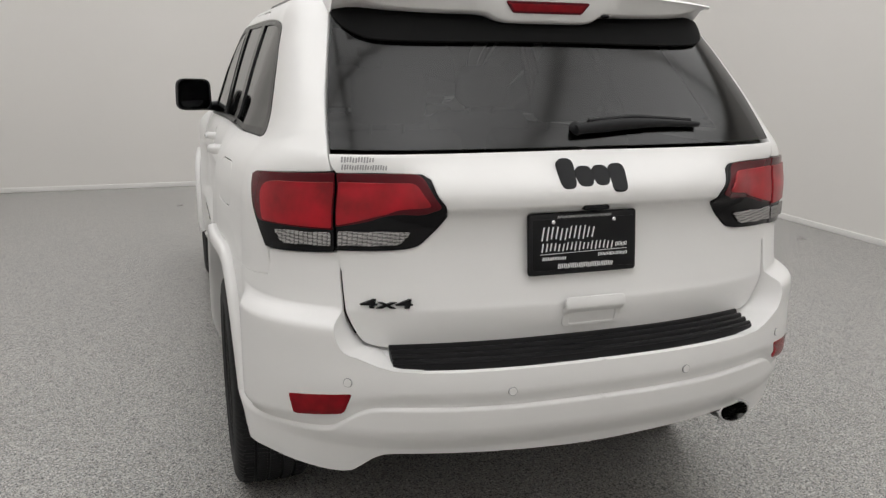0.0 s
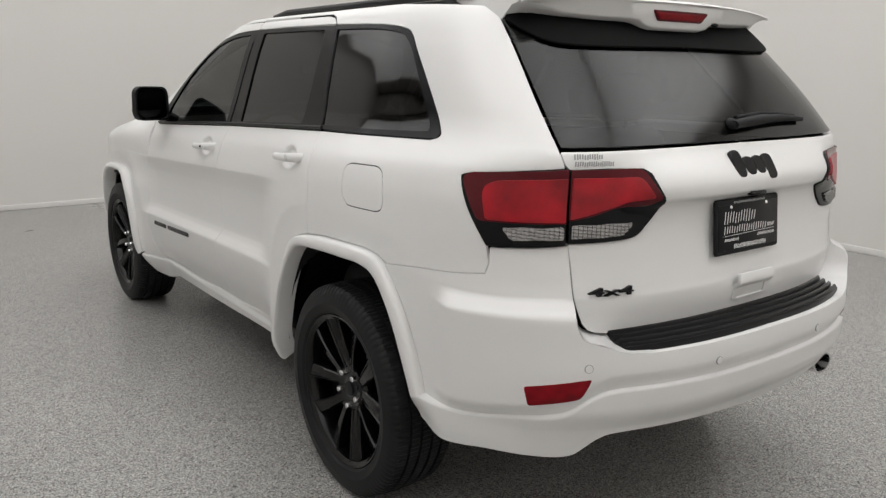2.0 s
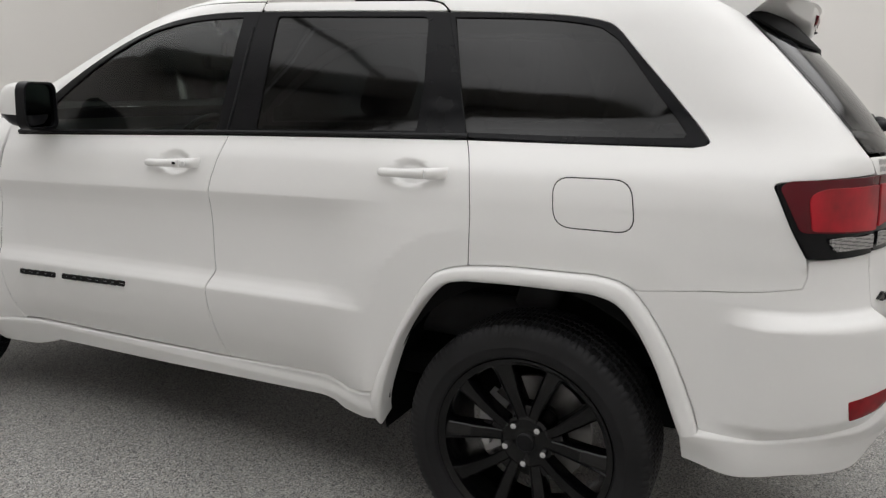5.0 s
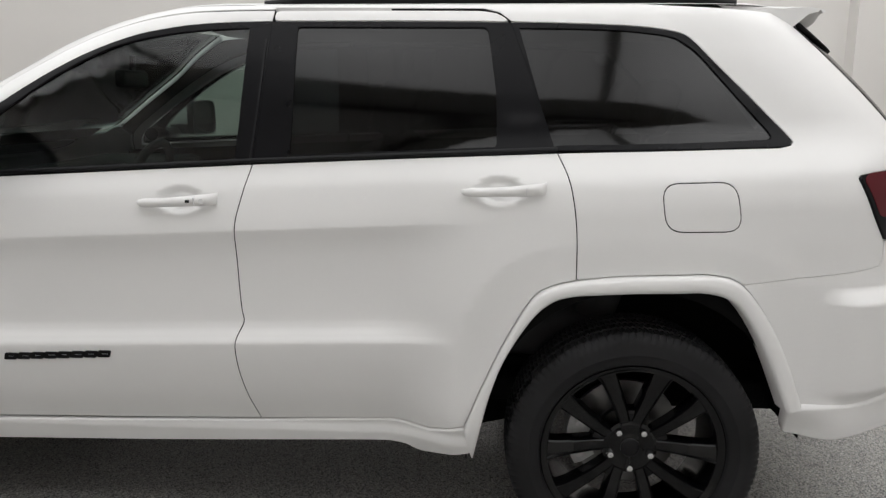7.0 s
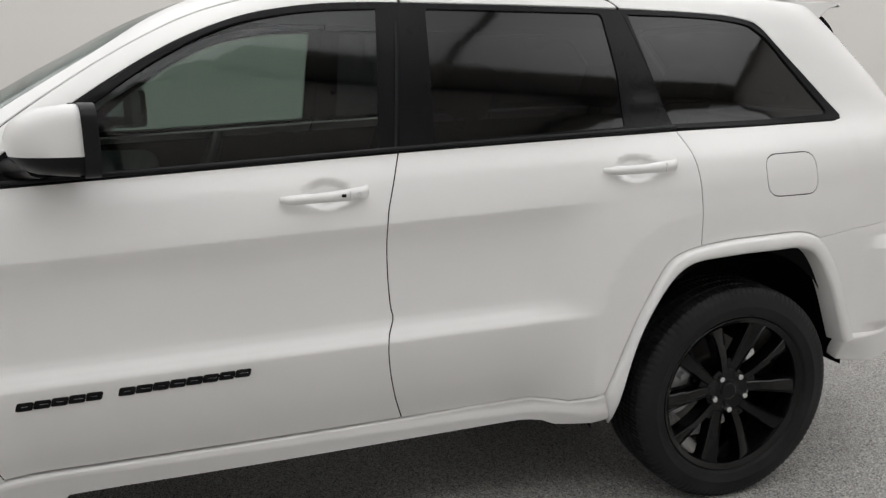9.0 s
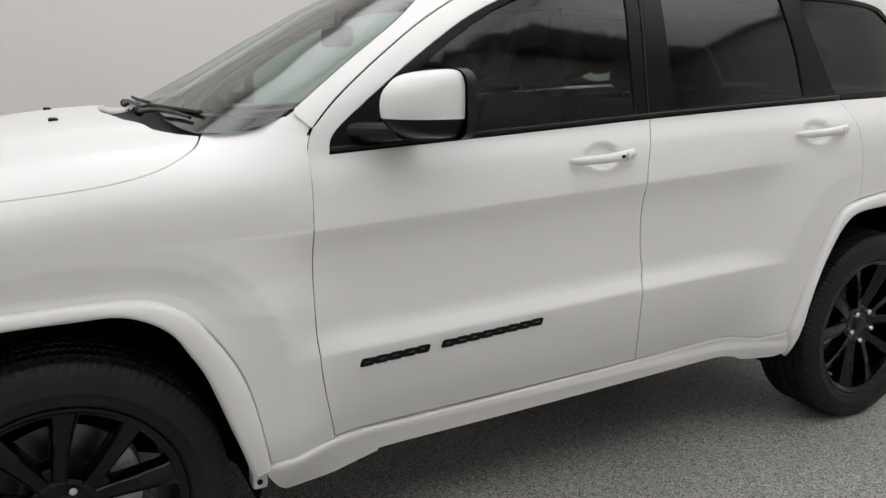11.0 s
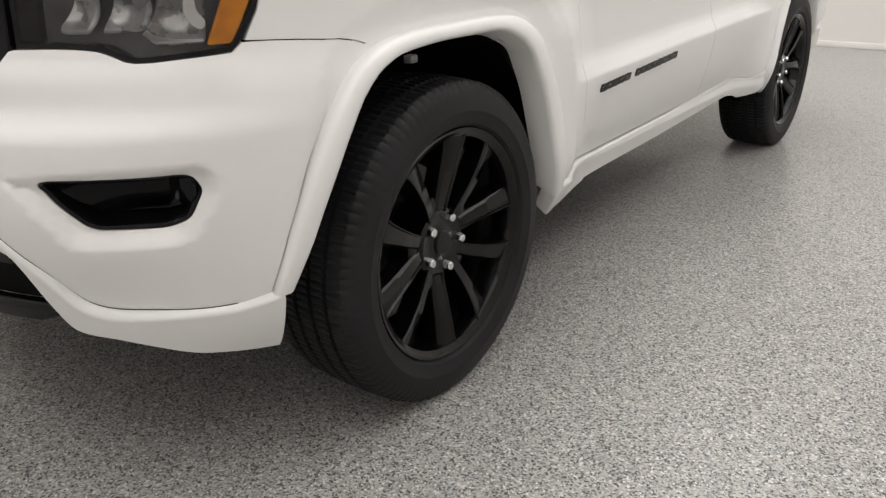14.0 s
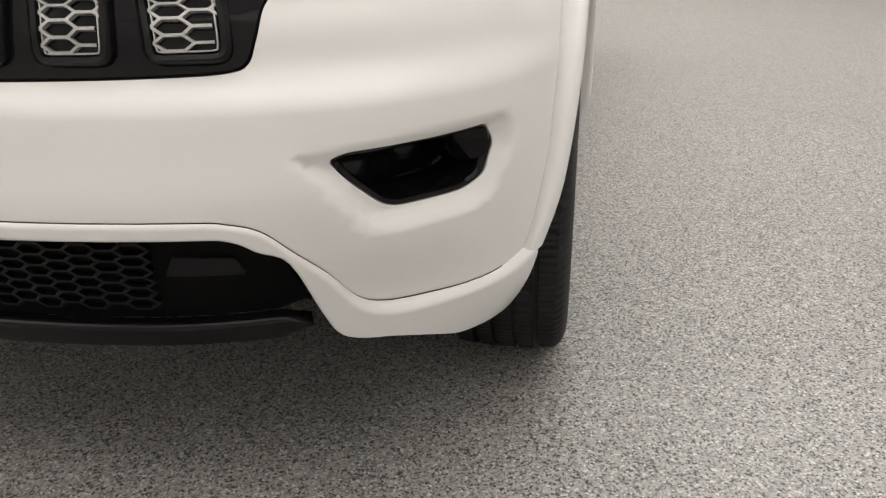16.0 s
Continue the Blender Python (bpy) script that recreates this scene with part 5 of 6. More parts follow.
# spoiler above the rear window
N = 40
rows = []
for i in range(N+1):
    x = -0.605+1.21*i/N
    k = abs(x)/0.605
    tip = -0.650+0.085*k**2.2
    lampz = step(0.20, 0.13, abs(x))
    zb = 1.668-0.026*lampz+0.022*step(0.75, 1.0, k)-0.012*step(1.0, 0.5, k)
    root = -0.30+0.06*k
    zt = 1.752-0.042*k**2.5
    rows.append([(x, root, zt), (x, -0.44, zt-0.010), (x, tip+0.05, 1.723-0.018*k**3), (x, tip+0.010, 1.716-0.018*k**3), (x, tip, 1.710-0.018*k**3), (x, tip+0.008, 1.704-0.018*k**3),
                 (x, tip+0.016, zb+0.006), (x, tip+0.022, zb), (x, tip+0.05, zb-0.006), (x, -0.47+0.02*k, 1.640-0.012*k)])
V = [p for r in rows for p in r]
F = [(i*10+j, (i+1)*10+j, (i+1)*10+j+1, i*10+j+1) for i in range(N) for j in range(9)] + [tuple(range(10)), tuple(range(N*10+9, N*10-1, -1))]
me = mesh("spoiler", V, F, WHITE)
me.set_sharp_from_angle(angle=radians(42))
spoiler = put("spoiler", me, hatch, "white roof spoiler")
loop = rounded([(-0.132, 1.684, .006), (0.132, 1.684, .006), (0.108, 1.654, .006), (-0.108, 1.654, .006)], 3)
put("brake_light", sheet("brake_light", lambda u, z: (u, -0.6535+0.085*(abs(u)/0.605)**2.2+(1.71-z)*0.28-0.002, z), loop, LENS_DARK, gap=0, depth=0.012, grid=(0.02, 0.01), flip=True), spoiler, "dark red high brake light")
put("brake_lens", sheet("brake_lens", lambda u, z: (u, -0.6535+0.085*(abs(u)/0.605)**2.2+(1.71-z)*0.28-0.004, z), shrink(dense(loop if area(loop) > 0 else loop[::-1], .01), 0.006), REFLECT, gap=0, depth=0.004, grid=(0.02, 0.01), flip=True), spoiler)
bm = bmesh.new()
bmesh.ops.create_uvsphere(bm, u_segments=12, v_segments=8, radius=1, matrix=Matrix.Translation((0.19, -0.632, 1.652)) @ Matrix.Diagonal((0.014, 0.012, 0.006, 1)))
part("washer_jet", bm, SATIN, spoiler)
under = [(ux(0.600, 1.64)+0.004, 1.64)] + flow([(ux(0.585, 1.61), 1.61), (ux(0.55, 1.582), 1.582), (ux(0.49, 1.568), 1.568), (ux(0.34, 1.565), 1.565), (ux(0.1, 1.568), 1.568)], 4) + mid(rear_u, 1.568, 1.662, 8) + [(ux(0.58, 1.662), 1.662)]
put("spoiler_underside", sheet("spoiler_underside", body, under, MATT, sides=BOTH, middle=rear_mid, gap=0, grid=(0.04, 0.02), depth=0.008, off=0.012), hatch, "black fairing under the spoiler")

# rear wiper
bm = bmesh.new()
pts = []
for k in range(15):
    t = k/14
    x, z = -0.022+0.40*t, 1.345+0.012*math.sin(t*math.pi)*0.8+0.006*t
    pts.append((x, tail_y(x, z)-0.026+0.008*t, z))
tube(bm, pts, 0.017, 12, lambda t: 0.75+0.35*math.sin(min(1, t*2.2)*math.pi/2)-0.85*max(0, t-0.25)**0.9)
wiper = part("rear_wiper", bm, PLASTIC, hatch, "black rear wiper")
bm = bmesh.new()
tube(bm, [(x, tail_y(x, 1.374)-0.012, 1.374-0.010*abs(x-0.18)/0.14) for x in (0.035+0.33*k/10 for k in range(11))], 0.007, 8)
part("blade", bm, RUBBER, wiper)
bm = bmesh.new()
bmesh.ops.create_cone(bm, cap_ends=True, segments=20, radius1=0.020, radius2=0.015, depth=0.03, matrix=Matrix.Translation((-0.010, tail_y(0, 1.345)-0.012, 1.345)) @ pose(0, 0, 0, 90, 0, 0))
part("pivot_cover", bm, PLASTIC, wiper)

# maker's badge as four plain blocks, 4x4 badge, dealer sticker
badge_plane = lambda u, z: (u, -0.966+(z-1.19)*0.62, z)
for x0, x1, z0, z1 in ((-0.096, -0.052, 1.196, 1.268), (-0.046, 0.000, 1.200, 1.248), (0.004, 0.048, 1.201, 1.249), (0.053, 0.098, 1.186, 1.252)):
    lp = rounded([(x0, z0, .018), (x1, z0, .018), (x1, z1, .018), (x0, z1, .018)], 4)
    put("badge_block", sheet("badge_block", badge_plane, lp, GLOSS, gap=0, depth=0.012, off=0.010, grid=(0.012, 0.010), flip=True, sharp=0.003), hatch, "raised gloss black badge block")
me = letters("4x4", 0.032, 0.004, GLOSS, 2.6, 0.10)
for v in me.vertices:
    x, z = v.co.x-0.556, v.co.y+0.909
    v.co = (x, tail_y(x, z)-0.004+(0.0-v.co.z), z)
put("four_by_four_badge", me, hatch, "black 4x4 badge")


def print_bars(name, owner, x0, x1, z0, z1, count, f, mat, off=0.0012):
    """A line of writing as slim upright bars, one a character, in one mesh."""
    w = (x1-x0)/count
    V, F = [], []
    for i in range(count):
        a = x0+w*(i+0.14)
        lean = 0.18*(z1-z0)
        low, high = z0+(z1-z0)*0.10*(i % 2), z1-(z1-z0)*0.14*((i+1) % 3 == 0)
        thick = min(0.0042, w*0.32)
        for q in (0.0, 0.52):
            b = len(V)
            for z, dx in ((low, 0), (high, lean)):
                V += [f(a+q*w+dx, z), f(a+q*w+dx+thick, z)]
            F.append((b, b+1, b+3, b+2))
    put(name, mesh(name, [(p[0], p[1]-off, p[2]) for p in V], F, mat, smooth=False), owner)


sticker = lambda x, z: (x, tail_y(x, z), z)
print_bars("sticker_print", hatch, -0.655, -0.575, 1.270, 1.284, 6, sticker, GREY_INK)
print_bars("sticker_print", hatch, -0.655, -0.545, 1.252, 1.265, 9, sticker, GREY_INK)

# number plate
bm = bmesh.new()
box(bm, -0.161, 0.161, -0.010, 0.004, -0.083, 0.083, 0.009, 3)
plate = part("number_plate", bm, PLASTIC, hatch, "black dealer plate with white lettering bars", at=Matrix.Translation((-0.024, -0.957, 1.052)) @ pose(0, 0, 0, -6))
bm = box(bmesh.new(), -0.150, 0.150, -0.0115, -0.0095, -0.070, 0.066, 0.0008)
part("plate_face", bm, SATIN, plate)
face = lambda x, z: (x, -0.012, z)
for x0, x1, z0, z1, count, mat in ((-0.130, 0.030, 0.010, 0.046, 6, INK), (-0.130, 0.088, -0.020, 0.003, 9, INK), (0.092, 0.128, -0.016, -0.004, 4, INK), (-0.125, -0.055, -0.043, -0.034, 7, INK),
                                   (0.040, 0.130, -0.039, -0.030, 10, INK), (-0.080, 0.085, -0.067, -0.053, 15, INK), (-0.080, 0.080, 0.068, 0.075, 20, GREY_INK)):
    print_bars("plate_print", plate, x0, x1, z0, z1, count, face, mat, 0.001)
put("plate_line", mesh("plate_line", [(-0.130, -0.013, -0.027), (0.130, -0.013, -0.023), (0.130, -0.013, -0.0215), (-0.130, -0.013, -0.0255)], [(0, 1, 2, 3)], INK, smooth=False), plate)
for x in (-0.09, 0.09):
    bm = bmesh.new()
    bmesh.ops.create_uvsphere(bm, u_segments=12, v_segments=6, radius=1, matrix=Matrix.Translation((x, -0.012, 0.058)) @ Matrix.Diagonal((0.006, 0.003, 0.006, 1)))
    part("plate_screw", bm, CHROME, plate)
bm = box(bmesh.new(), -0.03, 0.045, -0.975, -0.935, 1.140, 1.153, 0.005)
part("camera_housing", bm, SATIN, hatch, "small black reversing camera")

# hatch pull
f_hatch = lambda u, z: (u, tail_y(u, z), z)
lp = rounded([(-0.078, 0.822, .012), (0.096, 0.822, .012), (0.096, 0.900, .012), (-0.078, 0.900, .012)], 4)
hole = rounded([(-0.062, 0.826, .008), (0.082, 0.826, .008), (0.082, 0.862, .006), (-0.062, 0.862, .006)], 3)
pull = put("hatch_handle", sheet("hatch_handle", f_hatch, lp, WHITE, holes=[hole], gap=0, depth=0.012, off=lambda u, z: 0.006+0.018*step(0.858, 0.880, z), grid=(0.02, 0.008), flip=True, sharp=0.002), hatch, "white pull handle with a hollow")
put("handle_hollow", sheet("handle_hollow", f_hatch, hole, WHITE, gap=0, depth=0, off=lambda u, z: 0.0015, grid=(0.02, 0.008), flip=True), pull)

# step pad on the rear bumper
V, F, n = [], [], 48
prof = [(0.0, 0.0), (0.06, 0.003)] + [(0.10+0.215*k+a, h+0.001*k) for k in range(4) for a, h in ((0.0, -0.004), (0.045, -0.004), (0.075, 0.006), (0.105, 0.008), (0.165, 0.008), (0.195, 0.003))] + [(0.97, 0.007), (1.0, -0.004), (0.995, -0.030)]
for i in range(n+1):
    t = -1+2*i/n
    row = []
    for q, h in prof:
        half_w = 0.545+0.008*q
        x = half_w*t
        y0, y1 = tail_y(x, 0.80)+0.02, tail_y(x, 0.76, True)-0.004
        row.append((x, y0+(y1-y0)*q, 0.796-0.034*min(1, q)+h-0.004*abs(t)**6))
    V += row
m = len(prof)
F = [(i*m+j, i*m+j+1, (i+1)*m+j+1, (i+1)*m+j) for i in range(n) for j in range(m-1)] + [tuple(range(m)), tuple(range((n+1)*m-1, n*m-1, -1))]
me = mesh("step_pad", V, [f[::-1] for f in F], SATIN)
me.set_sharp_from_angle(angle=radians(30))
put("step_pad", me, rear_bumper, "ribbed black rubber step pad")
# bumper floor behind the pad
edge = HATCH_EDGE[:-2] + [(-0.975, 0.785), (-1.02, 0.766), (-1.06, 0.755), (-1.12, 0.752)]
for s in BOTH:
    ev = []
    for u, z in edge:
        p = Vector(bump(u, z))+normal_of(bump, u, z)*shelf(u, z)
        q = Vector(body(u, z))+Vector((0.012, 0.035, 0))
        ev += [(p.x*s, p.y, p.z), ((p.x*0.5+q.x*0.5)*s, p.y*0.5+q.y*0.5, (p.z+q.z)/2-0.003), (q.x*s, q.y, q.z-0.006)]
    ef = [(3*i+j, 3*i+j+1, 3*i+j+4, 3*i+j+3) for i in range(len(edge)-1) for j in range(2)]
    put("bumper_return", mesh("bumper_return", ev, ef if s < 0 else [f[::-1] for f in ef], WHITE), rear_bumper)
bv = []
for i in range(33):
    x = -0.66+1.32*i/32
    bv += [(x, tail_y(x, 0.80)+0.05, 0.790), (x, tail_y(x, 0.762, True)+0.010, 0.752)]
put("bumper_top", mesh("bumper_top", bv, [(2*i, 2*i+1, 2*i+3, 2*i+2) for i in range(32)], WHITE), rear_bumper)

# black strip gives the hatch edge gap its shade
gap_shade(HATCH_EDGE[1:-6], (hatch, hatch), deep=0.006, wide=0.006, name="hatch_seal")

# reflectors and parking sensors
refl = rounded([(-0.804, 0.667, .006), (-0.959, 0.690, .006), (-0.936, 0.631, .012), (-0.814, 0.613, .008)], 3)
for s in BOTH:
    put("rear_reflector", sheet("rear_reflector", bump, refl, REFLECT, sides=(s,), gap=0, depth=0.008, off=lambda u, z: shelf(u, z)+0.002, grid=(0.02, 0.015)), rear_bumper, "dark red bumper reflector")
    for x, z in ((0.652, 0.720), (0.258, 0.697)):
        u = ux(x, z, True)
        p, nn = Vector(bump(u, z)), normal_of(bump, u, z)
        p += nn*(shelf(u, z)+0.0005)
        for nm, r0, mat, h in (("parking_sensor", 0.0125, GREY_INK, 0.001), ("sensor_face", 0.0108, WHITE, 0.0022)):
            bm = bmesh.new()
            bmesh.ops.create_cone(bm, cap_ends=True, segments=20, radius1=r0, radius2=r0*0.95, depth=0.003)
            q = nn.to_track_quat("Z", "Y").to_matrix().to_4x4()
            mm = Matrix.Translation(p+nn*h) @ q
            if s < 0:
                mm = Matrix.Diagonal((-1, 1, 1, 1)) @ mm @ Matrix.Diagonal((-1, 1, 1, 1))
            part(nm, bm, mat, rear_bumper, at=mm)

# door handles and door lettering bars
for doors, c, zc, key in ((front_doors, 1.372, 1.1285, True), (rear_doors, 0.403, 1.172, False)):
    for d, s in zip(doors, BOTH):
        bm = bmesh.new()
        rows = []
        for k in range(17):
            t = k/16
            y = c+0.122-0.244*t
            z = zc-0.006+0.014*t
            bow = 0.040*math.sin(math.pi*min(1, max(0, t)))**0.35+0.004
            x = half(y, z)
            hgt = 0.013+0.004*step(0.35, 0.95, t)-0.006*step(0.12, 0.0, t)
            rows.append([bm.verts.new((-(x+bow+dx)*s, y, z+dz*hgt)) for dx, dz in ((-0.016, -0.8), (-0.004, -1.0), (0.002, -0.5), (0.003, 0.3), (-0.003, 0.9), (-0.012, 1.0), (-0.018, 0.5))])
        for p, q in zip(rows, rows[1:]):
            for j in range(7):
                bm.faces.new((p[j], p[(j+1) % 7], q[(j+1) % 7], q[j]))
        bm.faces.new(rows[0])
        bm.faces.new(rows[-1])
        h = part("door_handle", bm, WHITE, d, "white pull handle", auto=60)
        yk = c-0.122+0.058
        bm = box(bmesh.new(), -(half(yk, zc)+0.0435)*s, -(half(yk, zc)+0.030)*s, yk-0.001, yk+0.001, zc-0.008, zc+0.016, 0)
        part("handle_joint", bm, ALLOY, h)
        if key:
            bm = bmesh.new()
            bmesh.ops.create_cone(bm, cap_ends=True, segments=16, radius1=0.008, radius2=0.007, depth=0.004, matrix=Matrix.Translation((-(half(yk, zc)+0.0435)*s, c-0.088, zc+0.005)) @ pose(0, 0, 0, 0, 90, 0))
            part("lock_cylinder", bm, ALLOY, h)
            bm = box(bmesh.new(), -(half(yk, zc)+0.0475)*s, -(half(yk, zc)+0.04)*s, c-0.052, c-0.040, zc+0.000, zc+0.009, 0.002)
            part("keyless_button", bm, SATIN, h)
for d, s in zip(front_doors, BOTH):
    for y0, y1, cnt in ((2.180, 1.974, 5), (1.936, 1.596, 8)):
        w = (y0-y1)/cnt
        for k in range(cnt):
            a, b = y0-w*k, y0-w*k-w*0.93
            za = 0.629+0.029*(2.18-(a+b)/2)/0.59
            lp = rounded([(a+0.003, za-0.0105, .005), (b+0.003, za-0.0105, .005), (b-0.003, za+0.0105, .005), (a-0.003, za+0.0105, .005)], 3)
            slot = rounded([(a-w*0.24, za-0.0022, .0015), (b+(w*0.10 if k % 2 else w*0.24), za-0.0022, .0015), (b+(w*0.10 if k % 2 else w*0.24), za+0.0022, .0015), (a-w*0.24, za+0.0022, .0015)], 2)
            put("badge_block", sheet("badge_block", body, lp, GLOSS, holes=[slot], sides=(s,), gap=0, depth=0.004, off=0.004, grid=(0.012, 0.006), sharp=0.0008), d, "gloss black badge block")

# door mirrors
for s in BOTH:
    turn = Matrix.Translation((-0.87, 2.03, 0)) @ pose(0, 0, 0, 0, 0, 17) @ Matrix.Translation((0.86, -2.03, 0))
    bm = bmesh.new()
    bmesh.ops.create_cube(bm, size=2)
    bmesh.ops.subdivide_edges(bm, edges=bm.edges, cuts=7, use_grid_fill=True)
    for v in bm.verts:
        c = v.co
        n = 4.5-2.0*step(-0.3, 0.7, c.y)
        k = (abs(c.x)**n+abs(c.y)**n+abs(c.z)**n)**(-1/n)
        p = c*k
        front = (p.y+1)/2
        x = -0.952+0.022*front-p.x*(0.100-0.030*front)
        z = 1.302+p.z*(0.092-0.024*front)+0.006*p.x
        q = turn @ Vector((x, 2.055+p.y*0.088-0.012*p.x, z))
        v.co = (q.x*s, q.y, q.z)
    if s < 0:
        bmesh.ops.reverse_faces(bm, faces=bm.faces)
    turn_s = turn if s > 0 else Matrix.Diagonal((-1, 1, 1, 1)) @ turn @ Matrix.Diagonal((-1, 1, 1, 1))
    low = bm.copy()
    bmesh.ops.bisect_plane(bm, geom=bm.verts[:]+bm.edges[:]+bm.faces[:], plane_co=(0, 0, 1.270), plane_no=(0, 0, -1), clear_outer=True)
    bmesh.ops.bisect_plane(low, geom=low.verts[:]+low.edges[:]+low.faces[:], plane_co=(0, 0, 1.270), plane_no=(0, 0, 1), clear_outer=True)
    bmesh.ops.bisect_plane(bm, geom=bm.verts[:]+bm.edges[:]+bm.faces[:], plane_co=turn_s @ Vector((-0.94*s, 1.994, 0)), plane_no=turn_s.to_3x3() @ Vector((0, -1, 0)), clear_outer=True)
    door = front_doors[0 if s > 0 else 1]
    mir = part("door_mirror", bm, WHITE, door, "white door mirror on a black foot", auto=50)
    part("mirror_base", low, SATIN, mir, auto=50)
    bm = bmesh.new()
    rr = rounded([(-0.852, 1.211, .04), (-1.058, 1.214, .05), (-1.052, 1.396, .05), (-0.858, 1.391, .045)], 5)
    rr = [(-0.955+(x+0.955)*0.955, 1.303+(z-1.303)*0.965) for x, z in rr]
    ring = [bm.verts.new((x*s, 1.998, z)) for x, z in rr]
    back = [bm.verts.new((x*s, 1.962, z)) for x, z in rr]
    cx = (-0.952, 1.303)
    inn = [bm.verts.new(((cx[0]+(x-cx[0])*0.92)*s, 1.962, cx[1]+(z-cx[1])*0.91)) for x, z in rr]
    dep = [bm.verts.new(((cx[0]+(x-cx[0])*0.92)*s, 1.976, cx[1]+(z-cx[1])*0.91)) for x, z in rr]
    for A, B in ((ring, back), (back, inn), (inn, dep)):
        for i in range(len(rr)):
            j = (i+1) % len(rr)
            bm.faces.new((A[i], A[j], B[j], B[i]))
    bmesh.ops.transform(bm, matrix=turn_s, verts=bm.verts)
    part("mirror_frame", bm, SATIN, mir)
    bm = bmesh.new()
    bm.faces.new([bm.verts.new(((cx[0]+(x-cx[0])*0.925)*s, 1.974, cx[1]+(z-cx[1])*0.915)) for x, z in rr])
    bmesh.ops.transform(bm, matrix=turn_s, verts=bm.verts)
    part("mirror_glass", bm, MIRROR, mir, smooth=False)
    bm = bmesh.new()
    tube(bm, [(-0.765*s, 2.15, 1.226), (-0.80*s, 2.14, 1.226), (-0.85*s, 2.09, 1.230), (-0.92*s, 2.06, 1.240)], 0.036, 12, lambda t: 1.15-0.3*t)
    bmesh.ops.scale(bm, vec=(1, 1, 0.8), space=Matrix.Translation((0, 0, -1.226)), verts=bm.verts)
    part("mirror_arm", bm, SATIN, mir)

# roof rails
for s in BOTH:
    bm = bmesh.new()
    tube(bm, [(-0.585*s, y, 1.716+0.016*step(-0.30, -0.15, y)*step(1.16, 1.02, y)) for y in (-0.30+1.46*k/24 for k in range(25))], 0.013, 10)
    part("roof_rail", bm, SATIN, car, "dark roof rail")

# scuttle, washer jets, front wipers
sv, sf = [], []
for i in range(33):
    x = -0.70+1.40*i/32
    y1 = 2.635-0.125*abs(x/0.70)**3
    sv += [(x, y1+0.085, 1.190), (x, y1-0.01, 1.205), (x, y1-0.07, 1.215), (x, y1-0.14, 1.258)]
sf = [(4*i+j, 4*i+j+1, 4*i+j+5, 4*i+j+4) for i in range(32) for j in range(3)]
put("scuttle", mesh("scuttle", sv, [f[::-1] for f in sf], PLASTIC), car, "black plastic scuttle panel")
for x, y in ((-0.228, 2.822), (0.365, 2.815)):
    bm = bmesh.new()
    z = top_z(x, y)+0.006
    box(bm, x-0.020, x+0.020, y-0.012, y+0.014, z-0.004, z+0.012, 0.005)
    part("washer_jet", bm, SATIN, hood)
for x0, x1, dy in ((-0.02, -0.55, 0.0), (0.55, 0.02, 0.012)):
    bm = bmesh.new()
    tube(bm, [(x0+(x1-x0)*t, 2.565-0.02*t+dy-0.12*abs(x0+(x1-x0)*t)**2, 1.246+0.018*math.sin(t*2.6)+0.004*t) for t in (k/12 for k in range(13))], 0.010, 8, lambda t: 1-0.55*t)
    w = part("front_wiper", bm, SATIN, car, "black front wiper")
    bm = bmesh.new()
    tube(bm, [(x0+(x1-x0)*t, 2.535-0.02*t+dy-0.12*abs(x0+(x1-x0)*t)**2, 1.268+0.004*t) for t in (k/12 for k in range(13))], 0.006, 6)
    part("blade", bm, RUBBER, w)
    bm = bmesh.new()
    bmesh.ops.create_uvsphere(bm, u_segments=12, v_segments=8, radius=0.016, matrix=Matrix.Translation((x0, 2.565+dy-0.12*x0*x0, 1.246)))
    part("pivot_cover", bm, SATIN, w)

# ---- the car: cabin ----
def pad(bm, x0, x1, y0, y1, z0, z1, bevel, m=None):
    b = bmesh.new()
    box(b, x0, x1, y0, y1, z0, z1, bevel, 4)
    if m is not None:
        bmesh.ops.transform(b, matrix=m, verts=b.verts)
    me = bpy.data.meshes.new("pad")
    b.to_mesh(me)
    b.free()
    bm.from_mesh(me)
    bpy.data.meshes.remove(me)
    return bm


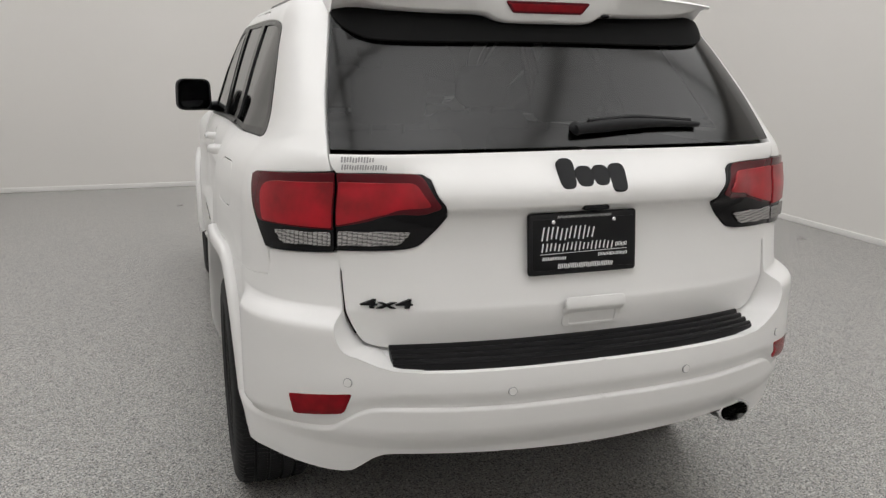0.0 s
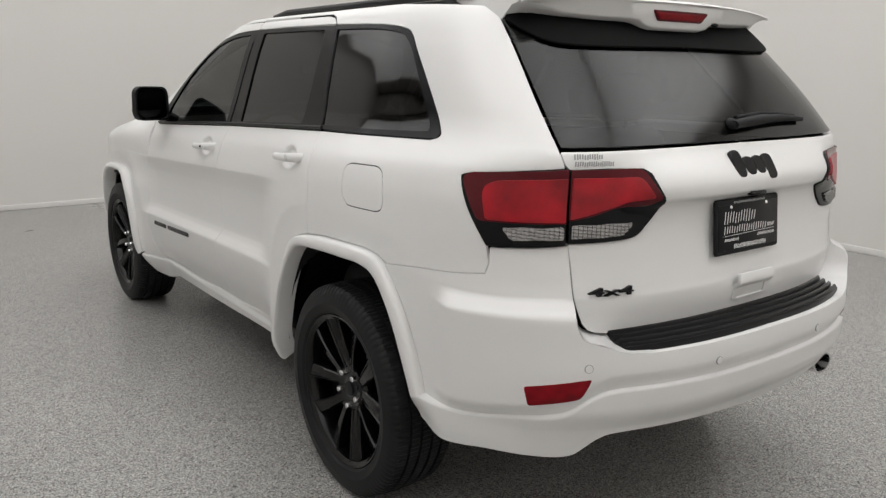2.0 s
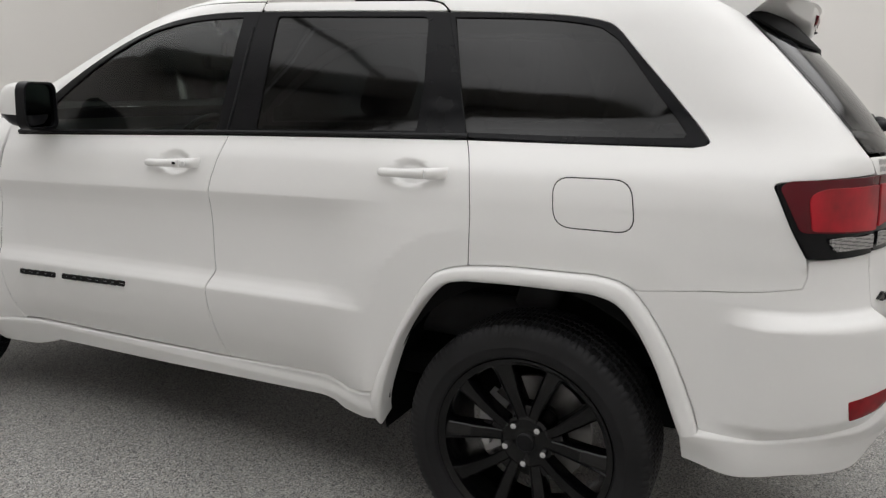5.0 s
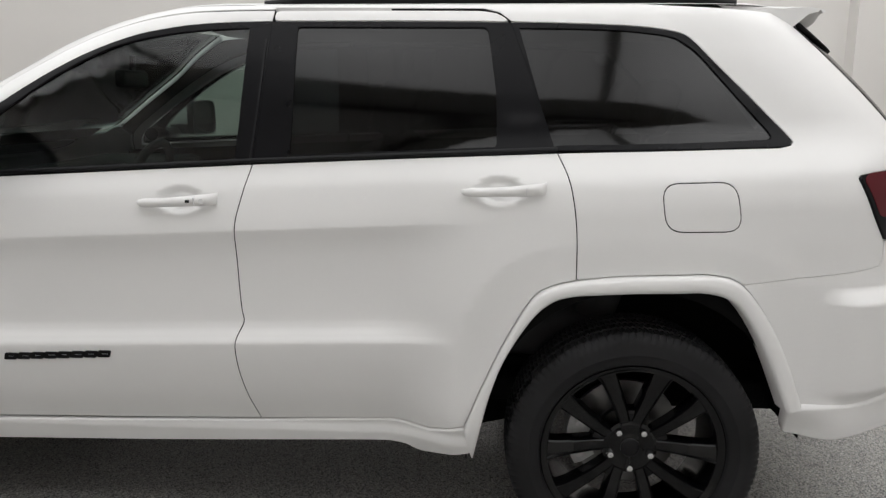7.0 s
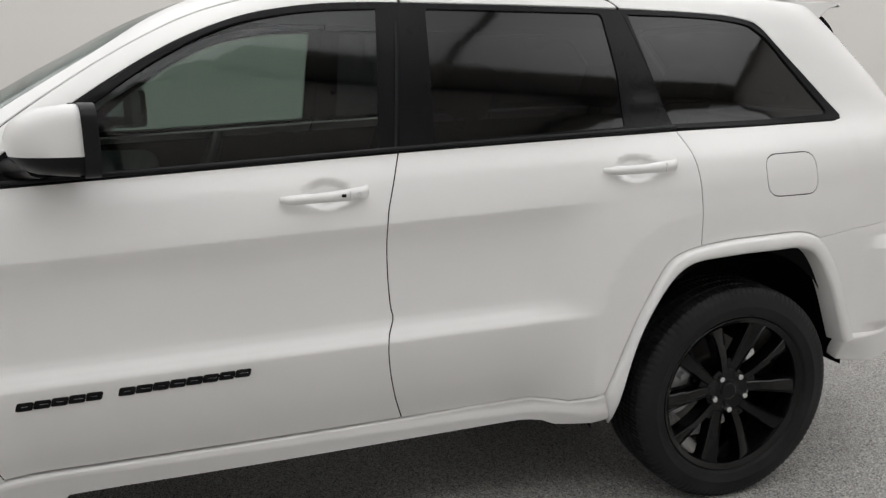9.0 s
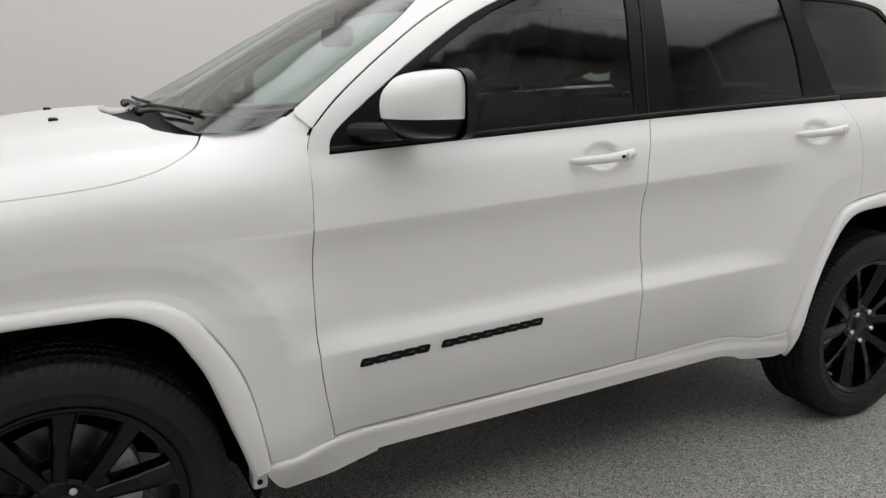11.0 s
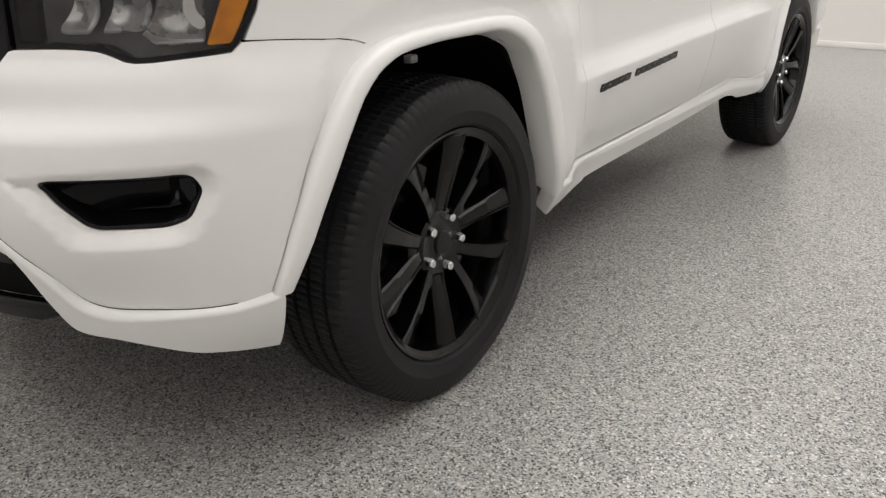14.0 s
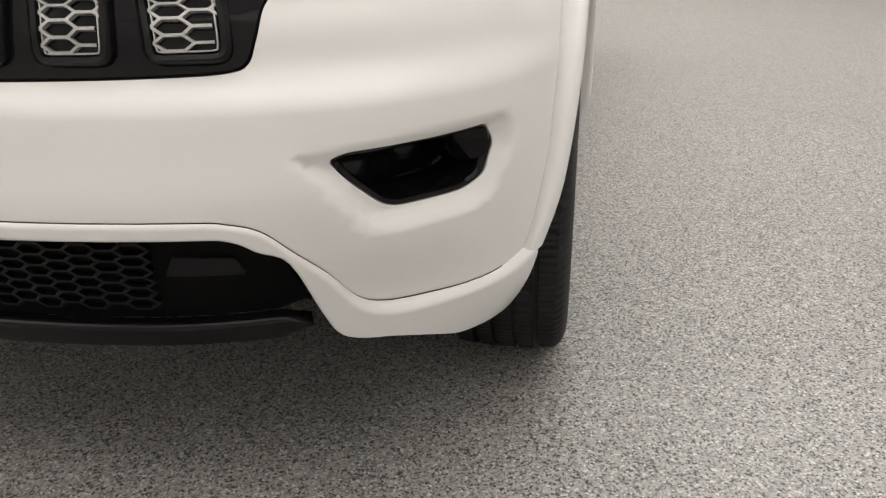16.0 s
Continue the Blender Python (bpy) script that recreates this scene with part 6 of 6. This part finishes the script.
for x, y, wide in ((-0.36, 1.02, 0.26), (0.36, 1.02, 0.26), (-0.34, 0.12, 0.30), (0.34, 0.12, 0.30)):
    seat = part("seat", pad(bmesh.new(), x-wide, x+wide, y-0.05, y+0.46, 0.58, 0.74, 0.05), CLOTH, car, "dark cloth seat")
    lean = Matrix.Translation((0, y, 0.70)) @ pose(0, 0, 0, 18) @ Matrix.Translation((0, -y, -0.70))
    part("seat_back", pad(bmesh.new(), x-wide*0.95, x+wide*0.95, y-0.09, y+0.05, 0.68, 1.30, 0.05, lean), CLOTH, seat)
    rest = part("headrest", pad(bmesh.new(), x-0.13, x+0.13, y-0.07, y+0.04, 1.34, 1.53, 0.045, lean), CLOTH, seat)
    bm = bmesh.new()
    for dx in (-0.06, 0.06):
        tube(bm, [lean @ Vector((x+dx, y-0.02, 1.26)), lean @ Vector((x+dx, y-0.02, 1.36))], 0.006, 6)
    part("headrest_post", bm, STEEL, rest)
bm = pad(bmesh.new(), -0.74, 0.74, 1.86, 2.40, 0.85, 1.135, 0.06)
pad(bm, -0.60, -0.14, 1.84, 2.02, 1.08, 1.185, 0.04)
part("dashboard", bm, PLASTIC, car, "dark dashboard")
bm = revolve(bmesh.new(), [(0.016*math.cos(a), 0.185+0.016*math.sin(a)) for a in (2*math.pi*k/10 for k in range(11))], seg=40)
pad(bm, -0.02, 0.02, -0.06, 0.06, -0.06, 0.06, 0.015)
for a in (0, 90, 180):
    tube(bm, [(0, 0, 0), (0, 0.18*math.cos(radians(a)), -0.18*math.sin(radians(a)))], 0.016, 6)
part("steering_wheel", bm, PLASTIC, car, "dark steering wheel", at=Matrix.Translation((-0.36, 1.70, 1.09)) @ pose(0, 0, 0, 0, 0, 90) @ pose(0, 0, 0, 0, -22, 0))
bm = pad(bmesh.new(), -0.12, 0.12, 1.86, 1.90, 1.455, 1.525, 0.018)
tube(bm, [(0, 1.88, 1.50), (0, 1.87, 1.58)], 0.012, 8)
part("rear_view_mirror", bm, SATIN, car, "dark inside mirror")
bm = pad(bmesh.new(), -0.72, 0.72, -0.45, 2.35, 0.46, 0.54, 0.02)
part("cabin_floor", bm, DARK, car, "dark cabin floor")
